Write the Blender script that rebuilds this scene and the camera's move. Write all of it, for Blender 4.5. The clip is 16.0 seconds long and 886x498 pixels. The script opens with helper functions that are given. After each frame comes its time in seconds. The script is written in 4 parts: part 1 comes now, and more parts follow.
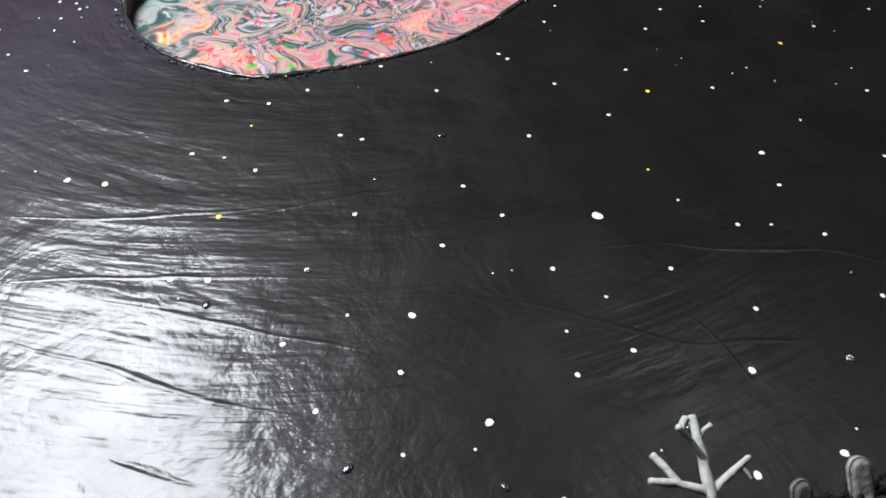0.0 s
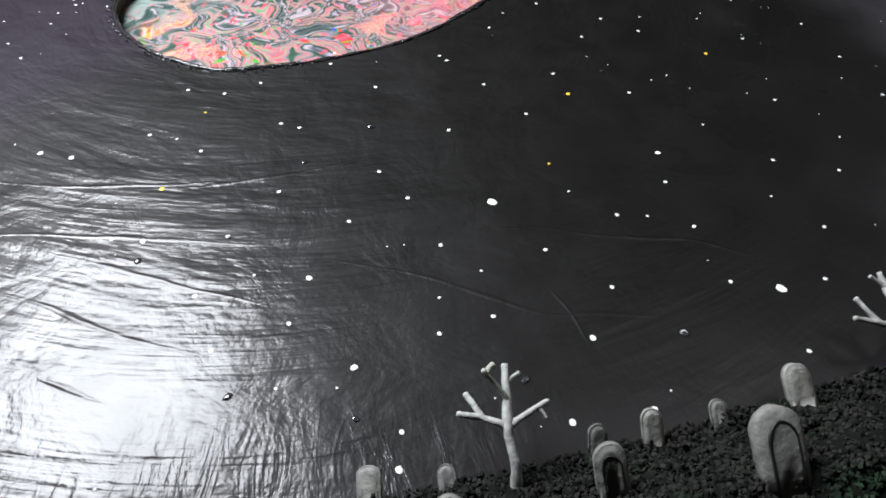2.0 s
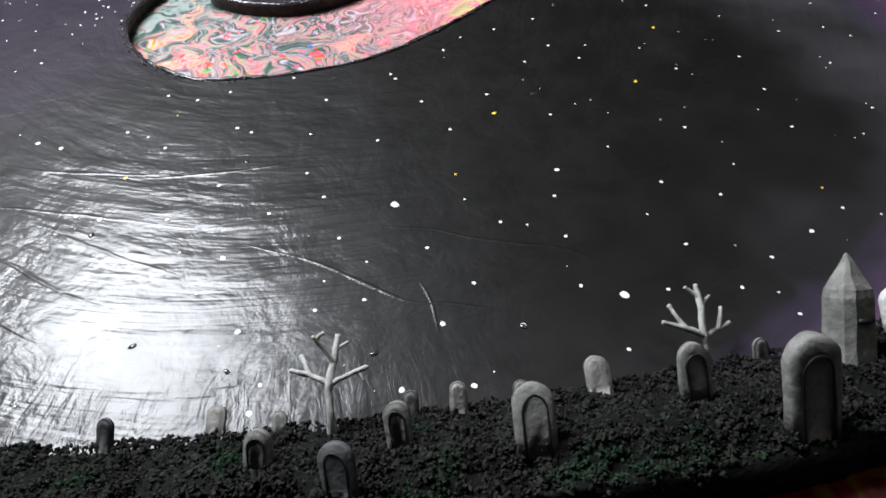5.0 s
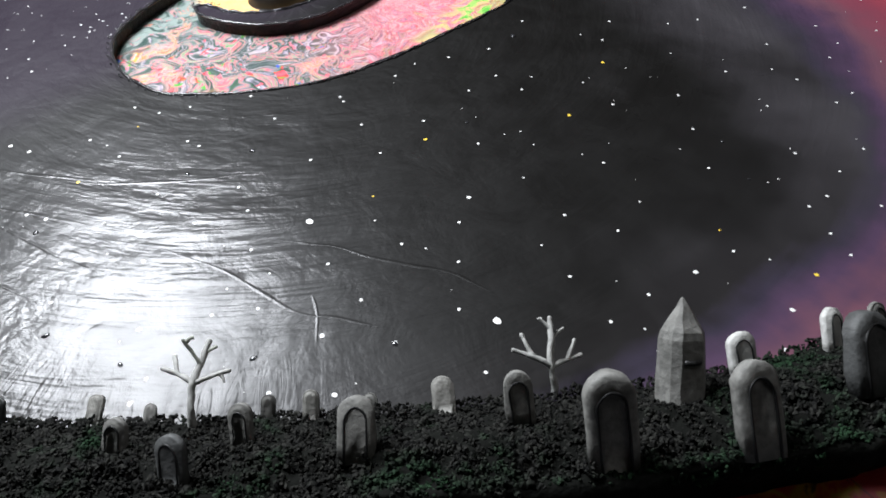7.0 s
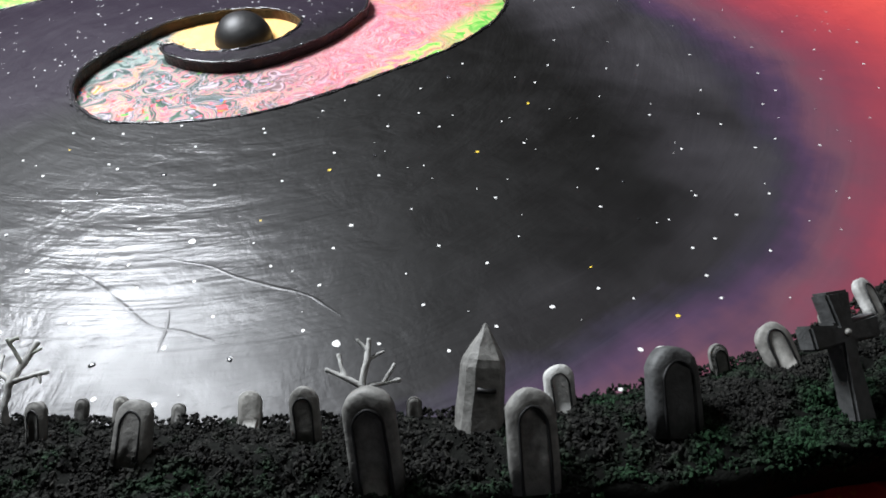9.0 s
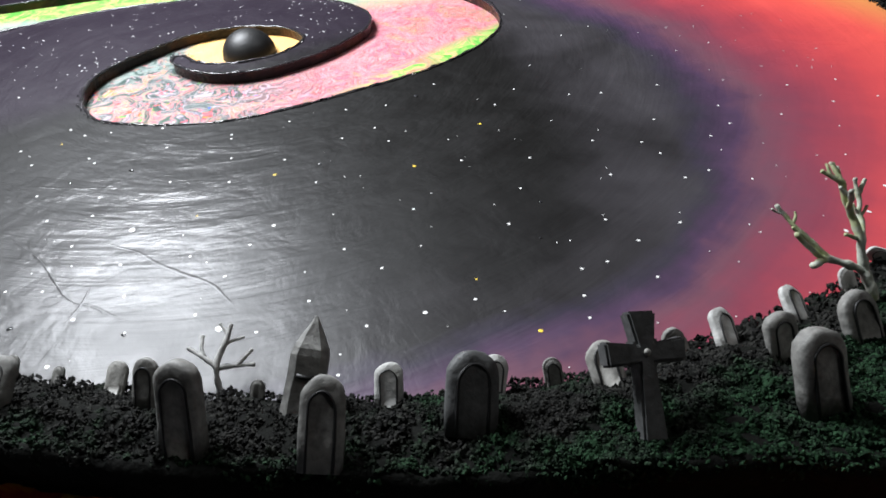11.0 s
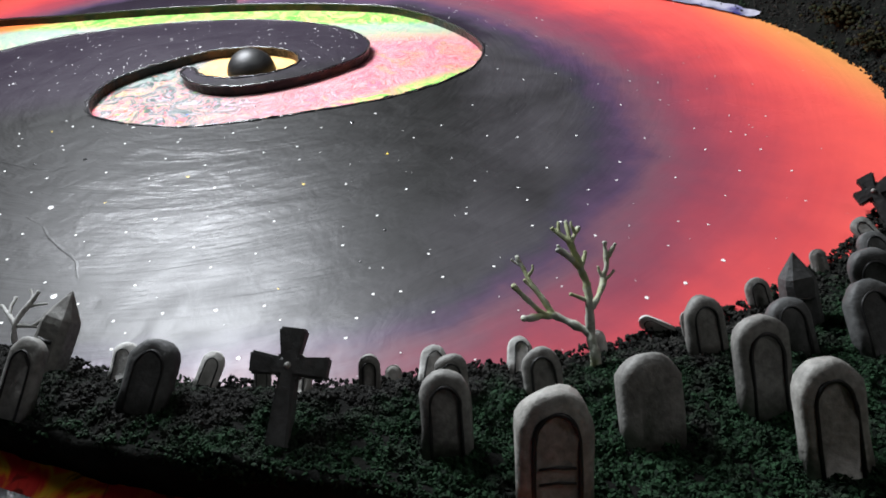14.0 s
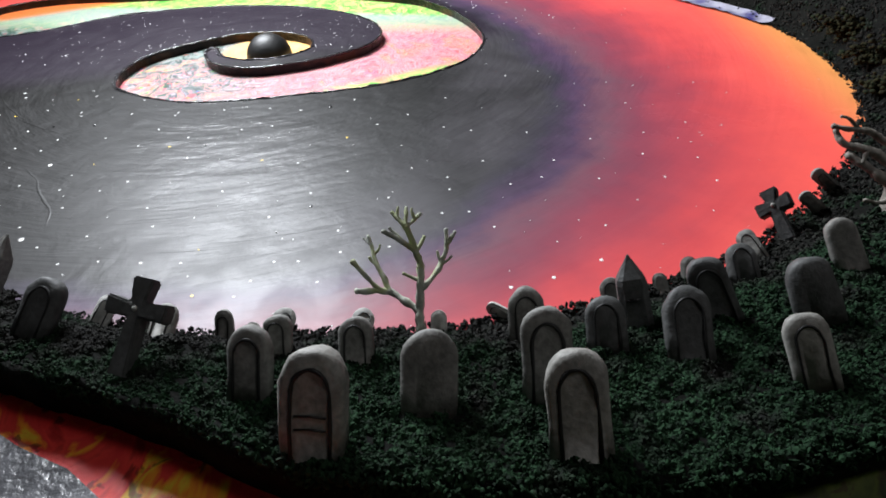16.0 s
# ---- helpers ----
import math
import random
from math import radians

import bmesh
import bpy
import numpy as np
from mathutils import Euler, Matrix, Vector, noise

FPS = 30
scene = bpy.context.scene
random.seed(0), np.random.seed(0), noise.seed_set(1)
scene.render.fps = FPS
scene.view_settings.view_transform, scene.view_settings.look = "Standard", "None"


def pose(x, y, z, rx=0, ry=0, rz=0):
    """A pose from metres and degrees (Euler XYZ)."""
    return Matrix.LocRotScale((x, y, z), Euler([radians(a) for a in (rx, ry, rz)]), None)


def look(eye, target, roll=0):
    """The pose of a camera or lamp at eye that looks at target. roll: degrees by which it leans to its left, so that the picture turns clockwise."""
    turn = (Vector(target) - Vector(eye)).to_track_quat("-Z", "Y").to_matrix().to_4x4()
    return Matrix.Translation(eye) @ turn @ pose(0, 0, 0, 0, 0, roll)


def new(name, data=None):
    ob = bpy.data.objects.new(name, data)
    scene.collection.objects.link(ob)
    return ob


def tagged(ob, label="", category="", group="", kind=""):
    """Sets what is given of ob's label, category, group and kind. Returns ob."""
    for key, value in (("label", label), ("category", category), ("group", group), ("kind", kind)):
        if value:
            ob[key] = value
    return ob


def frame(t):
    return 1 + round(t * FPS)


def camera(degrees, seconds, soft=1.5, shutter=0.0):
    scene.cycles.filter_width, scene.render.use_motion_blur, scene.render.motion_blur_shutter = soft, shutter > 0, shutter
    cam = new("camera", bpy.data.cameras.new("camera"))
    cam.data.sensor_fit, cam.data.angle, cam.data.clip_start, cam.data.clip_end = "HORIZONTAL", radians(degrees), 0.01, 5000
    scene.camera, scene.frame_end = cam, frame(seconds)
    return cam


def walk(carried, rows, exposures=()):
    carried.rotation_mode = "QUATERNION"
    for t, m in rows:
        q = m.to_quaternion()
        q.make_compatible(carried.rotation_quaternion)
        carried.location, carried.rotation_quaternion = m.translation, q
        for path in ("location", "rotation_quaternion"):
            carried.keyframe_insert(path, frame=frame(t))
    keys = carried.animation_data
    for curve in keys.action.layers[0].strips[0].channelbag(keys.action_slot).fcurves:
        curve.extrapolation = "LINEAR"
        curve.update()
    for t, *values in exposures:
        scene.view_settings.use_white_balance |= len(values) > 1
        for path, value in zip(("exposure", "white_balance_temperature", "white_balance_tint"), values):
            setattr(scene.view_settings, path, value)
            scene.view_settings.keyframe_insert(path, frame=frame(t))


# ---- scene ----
cam = camera(65.0, 16.0, soft=1.8)
PATH = [
    (0, (0.02883, -0.14089, 0.12473), (-0.03711, -0.01694, -0.01771), 2.43),
    (0.5, (0.04004, -0.13757, 0.12603), (-0.02483, -0.01283, -0.01621), 4.06),
    (1, (0.05170, -0.13488, 0.13161), (-0.01680, -0.01166, -0.01025), 3.56),
    (1.5, (0.06185, -0.13714, 0.13499), (-0.01017, -0.01648, -0.00732), 2.66),
    (2, (0.07198, -0.14035, 0.13932), (-0.00287, -0.02209, -0.00355), 1.89),
    (2.5, (0.07950, -0.14087, 0.14593), (0.00168, -0.02461, 0.00301), 1.11),
    (3, (0.08833, -0.14209, 0.14869), (0.00765, -0.02726, 0.00620), 0.77),
    (3.5, (0.09666, -0.14214, 0.15295), (0.01375, -0.02981, 0.00975), 0.30),
    (4, (0.10935, -0.13850, 0.15502), (0.02341, -0.02798, 0.01219), -0.21),
    (6.5, (0.16207, -0.10436, 0.17197), (0.06069, -0.00434, 0.03155), -0.55),
    (7, (0.17539, -0.09596, 0.17506), (0.07140, 0.00134, 0.03464), -1.05),
    (7.5, (0.18872, -0.08765, 0.17486), (0.08159, 0.00772, 0.03547), -1.56),
    (8, (0.19839, -0.07816, 0.17077), (0.08745, 0.01709, 0.03432), -1.86),
    (8.5, (0.21236, -0.06221, 0.16622), (0.09475, 0.03288, 0.03535), -2.10),
    (11, (0.27929, 0.00309, 0.16606), (0.13834, 0.07627, 0.04450), -4.24),
    (11.5, (0.28863, 0.02012, 0.16211), (0.14506, 0.08951, 0.04139), -4.20),
    (12, (0.29788, 0.04097, 0.15625), (0.15003, 0.10659, 0.03863), -3.93),
    (12.5, (0.30953, 0.06229, 0.15521), (0.15784, 0.12329, 0.04002), -3.83),
    (13, (0.31742, 0.07898, 0.16037), (0.16280, 0.13405, 0.04609), -4.08),
    (13.5, (0.33259, 0.10006, 0.15903), (0.17414, 0.14755, 0.04661), -3.75),
    (14, (0.34469, 0.11677, 0.16659), (0.18375, 0.15550, 0.05435), -4.13),
    (14.5, (0.35354, 0.13053, 0.17371), (0.19198, 0.16037, 0.05965), -4.71),
    (15, (0.36105, 0.15039, 0.16902), (0.19853, 0.17166, 0.05441), -4.71),
    (15.5, (0.37032, 0.17220, 0.17343), (0.20743, 0.18708, 0.05834), -5.36),
    (16, (0.38183, 0.19787, 0.17107), (0.21705, 0.20822, 0.05819), -4.74),
]
walk(cam, [(t, look(eye, target, roll)) for t, eye, target, roll in PATH],
     exposures=[(0, -0.3), (4, -0.2), (8.5, 0.0), (11, 0.15), (16, 0.2)])

# ---- world and lights ----
D = 0.1                       # the plan below is in decimetres
CX, CY = -1.60, 1.04          # middle of the spiral

world = bpy.data.worlds.new("room_air")
scene.world = world
world.use_nodes = True
world.node_tree.nodes["Background"].inputs[0].default_value = (0.80, 0.88, 1.0, 1)
world.node_tree.nodes["Background"].inputs[1].default_value = 0.027


def area_lamp(name, eye, target, size, watts, colour):
    data = bpy.data.lights.new(name, "AREA")
    data.shape, data.size, data.energy, data.color = "DISK", size, watts, colour
    ob = new(name, data)
    ob.matrix_world = look(eye, target)
    return ob


area_lamp("desk_lamp_light", (-0.345, -0.010, 0.42), (0.10, 0.20, 0.0), 0.28, 10.0, (0.90, 0.94, 1.0))
# unseen fill, added overhead to brighten the red side of the board
area_lamp("overhead_fill_light", (0.30, 0.90, 1.38), (0.05, 0.30, 0.0), 0.40, 2.5, (0.98, 0.97, 1.0))
# weak unseen fill, added front right to lift the stone fronts
area_lamp("front_fill_light", (0.85, 0.66, 0.62), (0.2, 0.2, 0.0), 0.25, 0.12, (1.0, 0.92, 0.82))


# ---- materials ----
def material(name, rough=0.6, spec=0.4):
    m = bpy.data.materials.new(name)
    m.use_nodes = True
    b = m.node_tree.nodes["Principled BSDF"]
    b.inputs["Roughness"].default_value = rough
    b.inputs["Specular IOR Level"].default_value = spec
    return m, m.node_tree, b


def node(tree, kind, **values):
    n = tree.nodes.new("ShaderNode" + kind)
    for key, value in values.items():
        if key == "op":
            n.operation = value
        elif key == "blend":
            n.blend_type = value
        elif key == "data":
            n.data_type = value
    return n


def put(tree, socket, value):
    if isinstance(value, (int, float)):
        socket.default_value = value
    elif isinstance(value, tuple):
        socket.default_value = (*value, 1) if len(value) == 3 and socket.type == "RGBA" else value
    else:
        tree.links.new(value, socket)


def maths(tree, op, a, b=0.0):
    n = node(tree, "Math", op=op)
    put(tree, n.inputs[0], a)
    put(tree, n.inputs[1], b)
    return n.outputs[0]


def ranged(tree, v, a, b, c=0.0, d=1.0):
    n = node(tree, "MapRange")
    n.interpolation_type = "SMOOTHSTEP"
    put(tree, n.inputs[0], v)
    for i, x in enumerate((a, b, c, d)):
        n.inputs[i + 1].default_value = x
    return n.outputs[0]


def noised(tree, vector, scale, detail=4.0, rough=0.55, distortion=0.0):
    n = node(tree, "TexNoise")
    if vector is not None:
        tree.links.new(vector, n.inputs["Vector"])
    n.inputs["Scale"].default_value = scale
    n.inputs["Detail"].default_value = detail
    n.inputs["Roughness"].default_value = rough
    n.inputs["Distortion"].default_value = distortion
    return n.outputs["Fac"]


def mixed(tree, f, a, b, blend="MIX"):
    n = node(tree, "Mix")
    n.data_type, n.blend_type = "RGBA", blend
    put(tree, n.inputs[0], f)
    put(tree, n.inputs[6], a)
    put(tree, n.inputs[7], b)
    return n.outputs[2]


def ramp(tree, v, *stops, steps=False):
    n = node(tree, "ValToRGB")
    r = n.color_ramp
    if steps:
        r.interpolation = "EASE"
    while len(r.elements) < len(stops):
        r.elements.new(0.5)
    for e, (at, colour) in zip(r.elements, stops):
        e.position, e.color = at, (*colour, 1)
    tree.links.new(v, n.inputs[0])
    return n.outputs[0]


def bumped(tree, b, height, strength, distance):
    n = node(tree, "Bump")
    n.inputs["Strength"].default_value = strength
    n.inputs["Distance"].default_value = distance
    tree.links.new(height, n.inputs["Height"])
    tree.links.new(n.outputs[0], b.inputs["Normal"])
    return n


def plan(tree):
    """x, y in decimetres and the place itself, in metres."""
    geo = node(tree, "NewGeometry")
    sep = node(tree, "SeparateXYZ")
    tree.links.new(geo.outputs["Position"], sep.inputs[0])
    return maths(tree, "MULTIPLY", sep.outputs[0], 10.0), maths(tree, "MULTIPLY", sep.outputs[1], 10.0), geo.outputs["Position"]


def polar(tree, x, y):
    dx, dy = maths(tree, "SUBTRACT", x, CX), maths(tree, "SUBTRACT", y, CY)
    r = maths(tree, "SQRT", maths(tree, "ADD", maths(tree, "MULTIPLY", dx, dx), maths(tree, "MULTIPLY", dy, dy)))
    return r, maths(tree, "MULTIPLY", maths(tree, "ARCTAN2", dy, dx), 57.29578)


def vector(tree, x, y, z=0.0):
    n = node(tree, "CombineXYZ")
    for i, v in enumerate((x, y, z)):
        put(tree, n.inputs[i], v)
    return n.outputs[0]


def sky_paint():
    m, t, b = material("night_sky_gloss_paint", 0.5, 0.16)
    x, y, place = plan(t)
    r, th = polar(t, x, y)
    wob = noised(t, place, 22.0, 4.0, 0.6)
    fine = noised(t, place, 160.0, 3.0, 0.6)
    edge = ranged(t, th, 22.0, 66.0, 2.92, 2.26)
    turnaway = ranged(t, th, 60.0, 100.0, 0.0, -0.45)
    for n in (edge, turnaway):
        n.node.interpolation_type = "LINEAR"
    edge = maths(t, "ADD", edge, turnaway)
    u = maths(t, "SUBTRACT", r, edge)
    u = maths(t, "ADD", u, maths(t, "MULTIPLY", maths(t, "SUBTRACT", wob, 0.5), 0.36))
    smear = noised(t, vector(t, maths(t, "MULTIPLY", r, 9.0), maths(t, "MULTIPLY", th, 0.02), 8.0), 1.0, 2.0, 0.5, 0.5)
    u = maths(t, "ADD", u, maths(t, "MULTIPLY", maths(t, "SUBTRACT", smear, 0.5), 0.12))
    drift = noised(t, place, 8.0, 3.0, 0.55, 0.5)
    u = maths(t, "ADD", u, maths(t, "MULTIPLY", maths(t, "SUBTRACT", drift, 0.5), 0.42))
    u = maths(t, "ADD", u, ranged(t, th, 30.0, 3.0, -0.02, -0.12))
    u = maths(t, "ADD", u, ranged(t, th, 2.0, -14.0, 0.0, 0.10))
    u = maths(t, "MULTIPLY", u, ranged(t, th, 12.0, 36.0, 1.35, 0.95))
    reach = ranged(t, u, -0.5, 1.5)
    reach.node.interpolation_type = "LINEAR"
    colour = ramp(t, reach, (0.0, (0.0042, 0.0038, 0.0034)), (0.16, (0.0090, 0.0079, 0.0080)), (0.23, (0.028, 0.022, 0.038)), (0.31, (0.068, 0.038, 0.074)),
                  (0.39, (0.145, 0.060, 0.085)), (0.50, (0.225, 0.048, 0.074)), (0.62, (0.39, 0.055, 0.074)), (0.75, (0.64, 0.074, 0.078)), (0.92, (0.92, 0.115, 0.094)))
    rim = maths(t, "MULTIPLY", ranged(t, maths(t, "ADD", y, maths(t, "MULTIPLY", x, 0.12)), 4.25, 4.9), ranged(t, reach, 0.6, 0.85))
    colour = mixed(t, rim, colour, (0.93, 0.40, 0.11))
    # grey scumble and a broad gloss sheen, both put into the base colour
    scumble_sheen = maths(t, "MULTIPLY", ranged(t, th, -16.0, 20.0), maths(t, "MULTIPLY", ranged(t, u, -1.0, -0.35), ranged(t, u, 0.12, -0.15)))
    colour = mixed(t, maths(t, "MULTIPLY", scumble_sheen, ranged(t, noised(t, place, 11.0, 3.0, 0.5, 0.4), 0.22, 0.75)), colour, (0.050, 0.046, 0.051))
    dusk = maths(t, "MULTIPLY", ranged(t, x, -1.25, -1.75), 0.9)
    colour = mixed(t, maths(t, "MULTIPLY", dusk, ranged(t, reach, 0.26, 0.2)), colour, (0.015, 0.010, 0.018))
    haze = ranged(t, noised(t, place, 9.0, 5.0, 0.6), 0.5, 0.75, 0.0, 0.007)
    colour = mixed(t, 1.0, colour, vector(t, haze, maths(t, "MULTIPLY", haze, 0.95), haze), "ADD")
    put(t, b.inputs["Base Color"], colour)
    # brush strokes sweep round the spiral
    sweep = vector(t, maths(t, "MULTIPLY", r, 5.5), maths(t, "MULTIPLY", th, 0.035), 0.0)
    thin = vector(t, maths(t, "MULTIPLY", r, 26.0), maths(t, "MULTIPLY", th, 0.09), 3.0)
    strokes = noised(t, sweep, 1.0, 4.0, 0.62, 0.45)
    hair = noised(t, thin, 1.0, 4.0, 0.6, 0.3)
    height = maths(t, "ADD", maths(t, "MULTIPLY", strokes, 1.0), maths(t, "MULTIPLY", hair, 0.16))
    lumps = noised(t, place, 45.0, 5.0, 0.6, 0.4)
    height = maths(t, "ADD", height, maths(t, "MULTIPLY", lumps, 0.7))
    height = maths(t, "ADD", height, maths(t, "MULTIPLY", fine, 0.07))
    drip = noised(t, vector(t, maths(t, "MULTIPLY", th, 0.85), maths(t, "MULTIPLY", r, 4.5), 6.0), 1.0, 3.0, 0.6, 1.2)
    drip = maths(t, "MULTIPLY", drip, maths(t, "MULTIPLY", maths(t, "MULTIPLY", ranged(t, r, 2.42, 2.70, 0.0, 0.45), ranged(t, drift, 0.40, 0.60, 0.2, 1.0)), ranged(t, th, 0.0, -12.0)))
    height = maths(t, "ADD", height, drip)
    height = maths(t, "MULTIPLY", height, ranged(t, u, -0.1, 0.5, 1.0, 0.4))
    height = maths(t, "MULTIPLY", height, ranged(t, x, -0.3, 0.8, 1.0, 0.5))
    bumped(t, b, height, 0.75, 0.0016)
    put(t, b.inputs["Roughness"], ranged(t, lumps, 0.3, 0.7, 0.50, 0.62))
    put(t, b.inputs["Coat Weight"], maths(t, "MULTIPLY", ranged(t, x, -0.5, 1.2, 0.54, 0.27), ranged(t, y, -0.5, 0.6, 1.0, 0.78)))
    put(t, b.inputs["Coat Roughness"], maths(t, "ADD", ranged(t, lumps, 0.3, 0.7, 0.16, 0.24), ranged(t, x, -0.5, 1.2, 0.0, 0.14)))
    t.links.new(b.inputs["Normal"].links[0].from_socket, b.inputs["Coat Normal"])
    return m


def marbled_paint():
    m, t, b = material("marbled_spiral_paint", 0.42, 0.4)
    x, y, place = plan(t)
    r, th = polar(t, x, y)
    flat = vector(t, x, y, 0.0)
    swirl = node(t, "TexNoise")
    t.links.new(flat, swirl.inputs["Vector"])
    swirl.inputs["Scale"].default_value, swirl.inputs["Detail"].default_value = 2.6, 2.0
    bent = node(t, "VectorMath", op="MULTIPLY_ADD")
    t.links.new(swirl.outputs["Color"], bent.inputs[0])
    bent.inputs[1].default_value = (0.75, 0.75, 0.0)
    t.links.new(flat, bent.inputs[2])
    n1 = noised(t, bent.outputs[0], 5.6, 3.5, 0.5, 1.5)
    n2 = noised(t, bent.outputs[0], 8.6, 4.0, 0.55, 1.8)
    broad = noised(t, bent.outputs[0], 3.0, 1.0, 0.5, 0.8)
    bands = maths(t, "PINGPONG", maths(t, "MULTIPLY", n1, 5.5), 1.0)
    fine = maths(t, "PINGPONG", maths(t, "MULTIPLY", n2, 7.0), 1.0)
    G, W, R, Y, S, P, BL, PK = (0.018, 0.042, 0.034), (0.46, 0.43, 0.40), (0.60, 0.025, 0.035), (0.60, 0.38, 0.02), (0.58, 0.15, 0.13), (0.42, 0.06, 0.11), (0.05, 0.09, 0.42), (0.62, 0.21, 0.25)
    LG = (0.07, 0.38, 0.04)
    cool = ramp(t, bands, (0.0, G), (0.22, (0.09, 0.13, 0.12)), (0.34, (0.46, 0.43, 0.40)), (0.44, (0.28, 0.27, 0.33)), (0.55, G), (0.70, (0.03, 0.10, 0.05)), (0.78, (0.24, 0.24, 0.27)), (0.86, (0.55, 0.10, 0.11)), (0.93, (0.40, 0.30, 0.30)), (1.0, (0.10, 0.34, 0.10)))
    warm = ramp(t, fine, (0.0, R), (0.16, S), (0.30, W), (0.44, (0.62, 0.34, 0.22)), (0.56, PK), (0.64, G), (0.72, (0.60, 0.30, 0.24)), (0.82, W), (0.92, Y), (1.0, P))
    pinks = ramp(t, fine, (0.0, (0.55, 0.09, 0.13)), (0.2, (0.70, 0.32, 0.33)), (0.4, (0.68, 0.46, 0.44)), (0.55, (0.66, 0.24, 0.19)), (0.7, (0.62, 0.04, 0.07)), (0.84, (0.70, 0.26, 0.34)), (1.0, (0.20, 0.16, 0.19)))
    spots = ramp(t, noised(t, flat, 11.0, 1.0, 0.5, 0.8), (0.30, BL), (0.34, LG), (0.40, R), (0.60, PK), (0.68, LG))
    spot_at = maths(t, "GREATER_THAN", noised(t, vector(t, x, y, 4.0), 9.0, 2.0, 0.5, 1.5), 0.615)
    tip = mixed(t, ranged(t, broad, 0.58, 0.65), cool, warm)
    tip = mixed(t, spot_at, tip, spots)
    tip = mixed(t, maths(t, "MULTIPLY", ranged(t, x, -1.50, -1.95), ranged(t, n2, 0.40, 0.48)), tip, mixed(t, ranged(t, bands, 0.3, 0.7), (0.02, 0.06, 0.045), (0.20, 0.28, 0.24)))
    body = mixed(t, ranged(t, broad, 0.34, 0.44), warm, pinks)
    green = mixed(t, ranged(t, fine, 0.2, 0.8), (0.10, 0.48, 0.06), (0.36, 0.62, 0.15))
    green = mixed(t, ranged(t, bands, 0.82, 0.9), green, (0.70, 0.48, 0.22))
    grey = mixed(t, fine, (0.28, 0.36, 0.40), (0.38, 0.52, 0.40))
    colour = mixed(t, ranged(t, maths(t, "ADD", y, maths(t, "MULTIPLY", x, 0.45)), 0.1, 1.25), tip, body)
    rim = maths(t, "MULTIPLY", ranged(t, maths(t, "ADD", maths(t, "MULTIPLY", x, 1.0), maths(t, "MULTIPLY", y, 0.26)), -0.60, -0.44), ranged(t, maths(t, "ADD", y, broad), 1.5, 1.9))
    rim = maths(t, "MULTIPLY", rim, maths(t, "MAXIMUM", ranged(t, n1, 0.46, 0.54), ranged(t, y, 1.7, 2.3)))
    colour = mixed(t, rim, colour, green)
    upper = ranged(t, maths(t, "ADD", x, maths(t, "MULTIPLY", y, -0.35)), -2.70, -3.30)
    colour = mixed(t, upper, colour, green)
    lower_edge = maths(t, "MULTIPLY", upper, ranged(t, maths(t, "ADD", maths(t, "ADD", maths(t, "MULTIPLY", x, 0.914), maths(t, "MULTIPLY", y, -0.405)), maths(t, "MULTIPLY", n1, 0.2)), -3.22, -3.05))
    colour = mixed(t, maths(t, "MULTIPLY", lower_edge, 0.8), colour, grey)
    hot = maths(t, "MULTIPLY", upper, ranged(t, maths(t, "ADD", maths(t, "MULTIPLY", x, -1.0), maths(t, "MULTIPLY", y, -0.25)), 4.12, 4.35))
    colour = mixed(t, hot, colour, (0.8, 0.22, 0.05))
    ex, ey = maths(t, "SUBTRACT", x, -1.93), maths(t, "SUBTRACT", y, 1.10)
    er = maths(t, "SQRT", maths(t, "ADD", maths(t, "MULTIPLY", ex, ex), maths(t, "MULTIPLY", ey, ey)))
    iris = mixed(t, n2, (0.86, 0.48, 0.12), (0.88, 0.66, 0.24))
    colour = mixed(t, ranged(t, er, 0.46, 0.36), colour, iris)
    put(t, b.inputs["Base Color"], colour)
    colour = mixed(t, 1.0, colour, (0.90, 0.80, 0.86), "MULTIPLY")
    put(t, b.inputs["Base Color"], colour)
    bumped(t, b, maths(t, "ADD", n1, maths(t, "MULTIPLY", fine, 0.25)), 0.6, 0.0012)
    return m


def fire_paint():
    m, t, b = material("painted_flames", 0.4, 0.4)
    x, y, place = plan(t)
    n1 = noised(t, place, 26.0, 4.0, 0.5, 2.5)
    n2 = noised(t, place, 70.0, 3.0, 0.5, 1.5)
    hot = ramp(t, n1, (0.30, (0.45, 0.02, 0.02)), (0.40, (0.80, 0.06, 0.05)), (0.50, (0.70, 0.04, 0.04)), (0.56, (0.85, 0.30, 0.03)), (0.62, (0.8, 0.55, 0.05)), (0.68, (0.80, 0.10, 0.04)))
    # yellow-green leaves, darkened in colour for the shade on this side
    shaded_leaf = ramp(t, n1, (0.32, (0.008, 0.02, 0.005)), (0.45, (0.07, 0.09, 0.012)), (0.52, (0.02, 0.02, 0.006)), (0.6, (0.02, 0.05, 0.01)), (0.7, (0.12, 0.16, 0.03)))
    colour = mixed(t, ranged(t, y, 1.4, 2.2), hot, shaded_leaf)
    colour = mixed(t, ranged(t, n2, 0.60, 0.66), colour, mixed(t, 0.7, colour, (0.03, 0.005, 0.005)))
    put(t, b.inputs["Base Color"], colour)
    bumped(t, b, n1, 0.5, 0.0015)
    return m


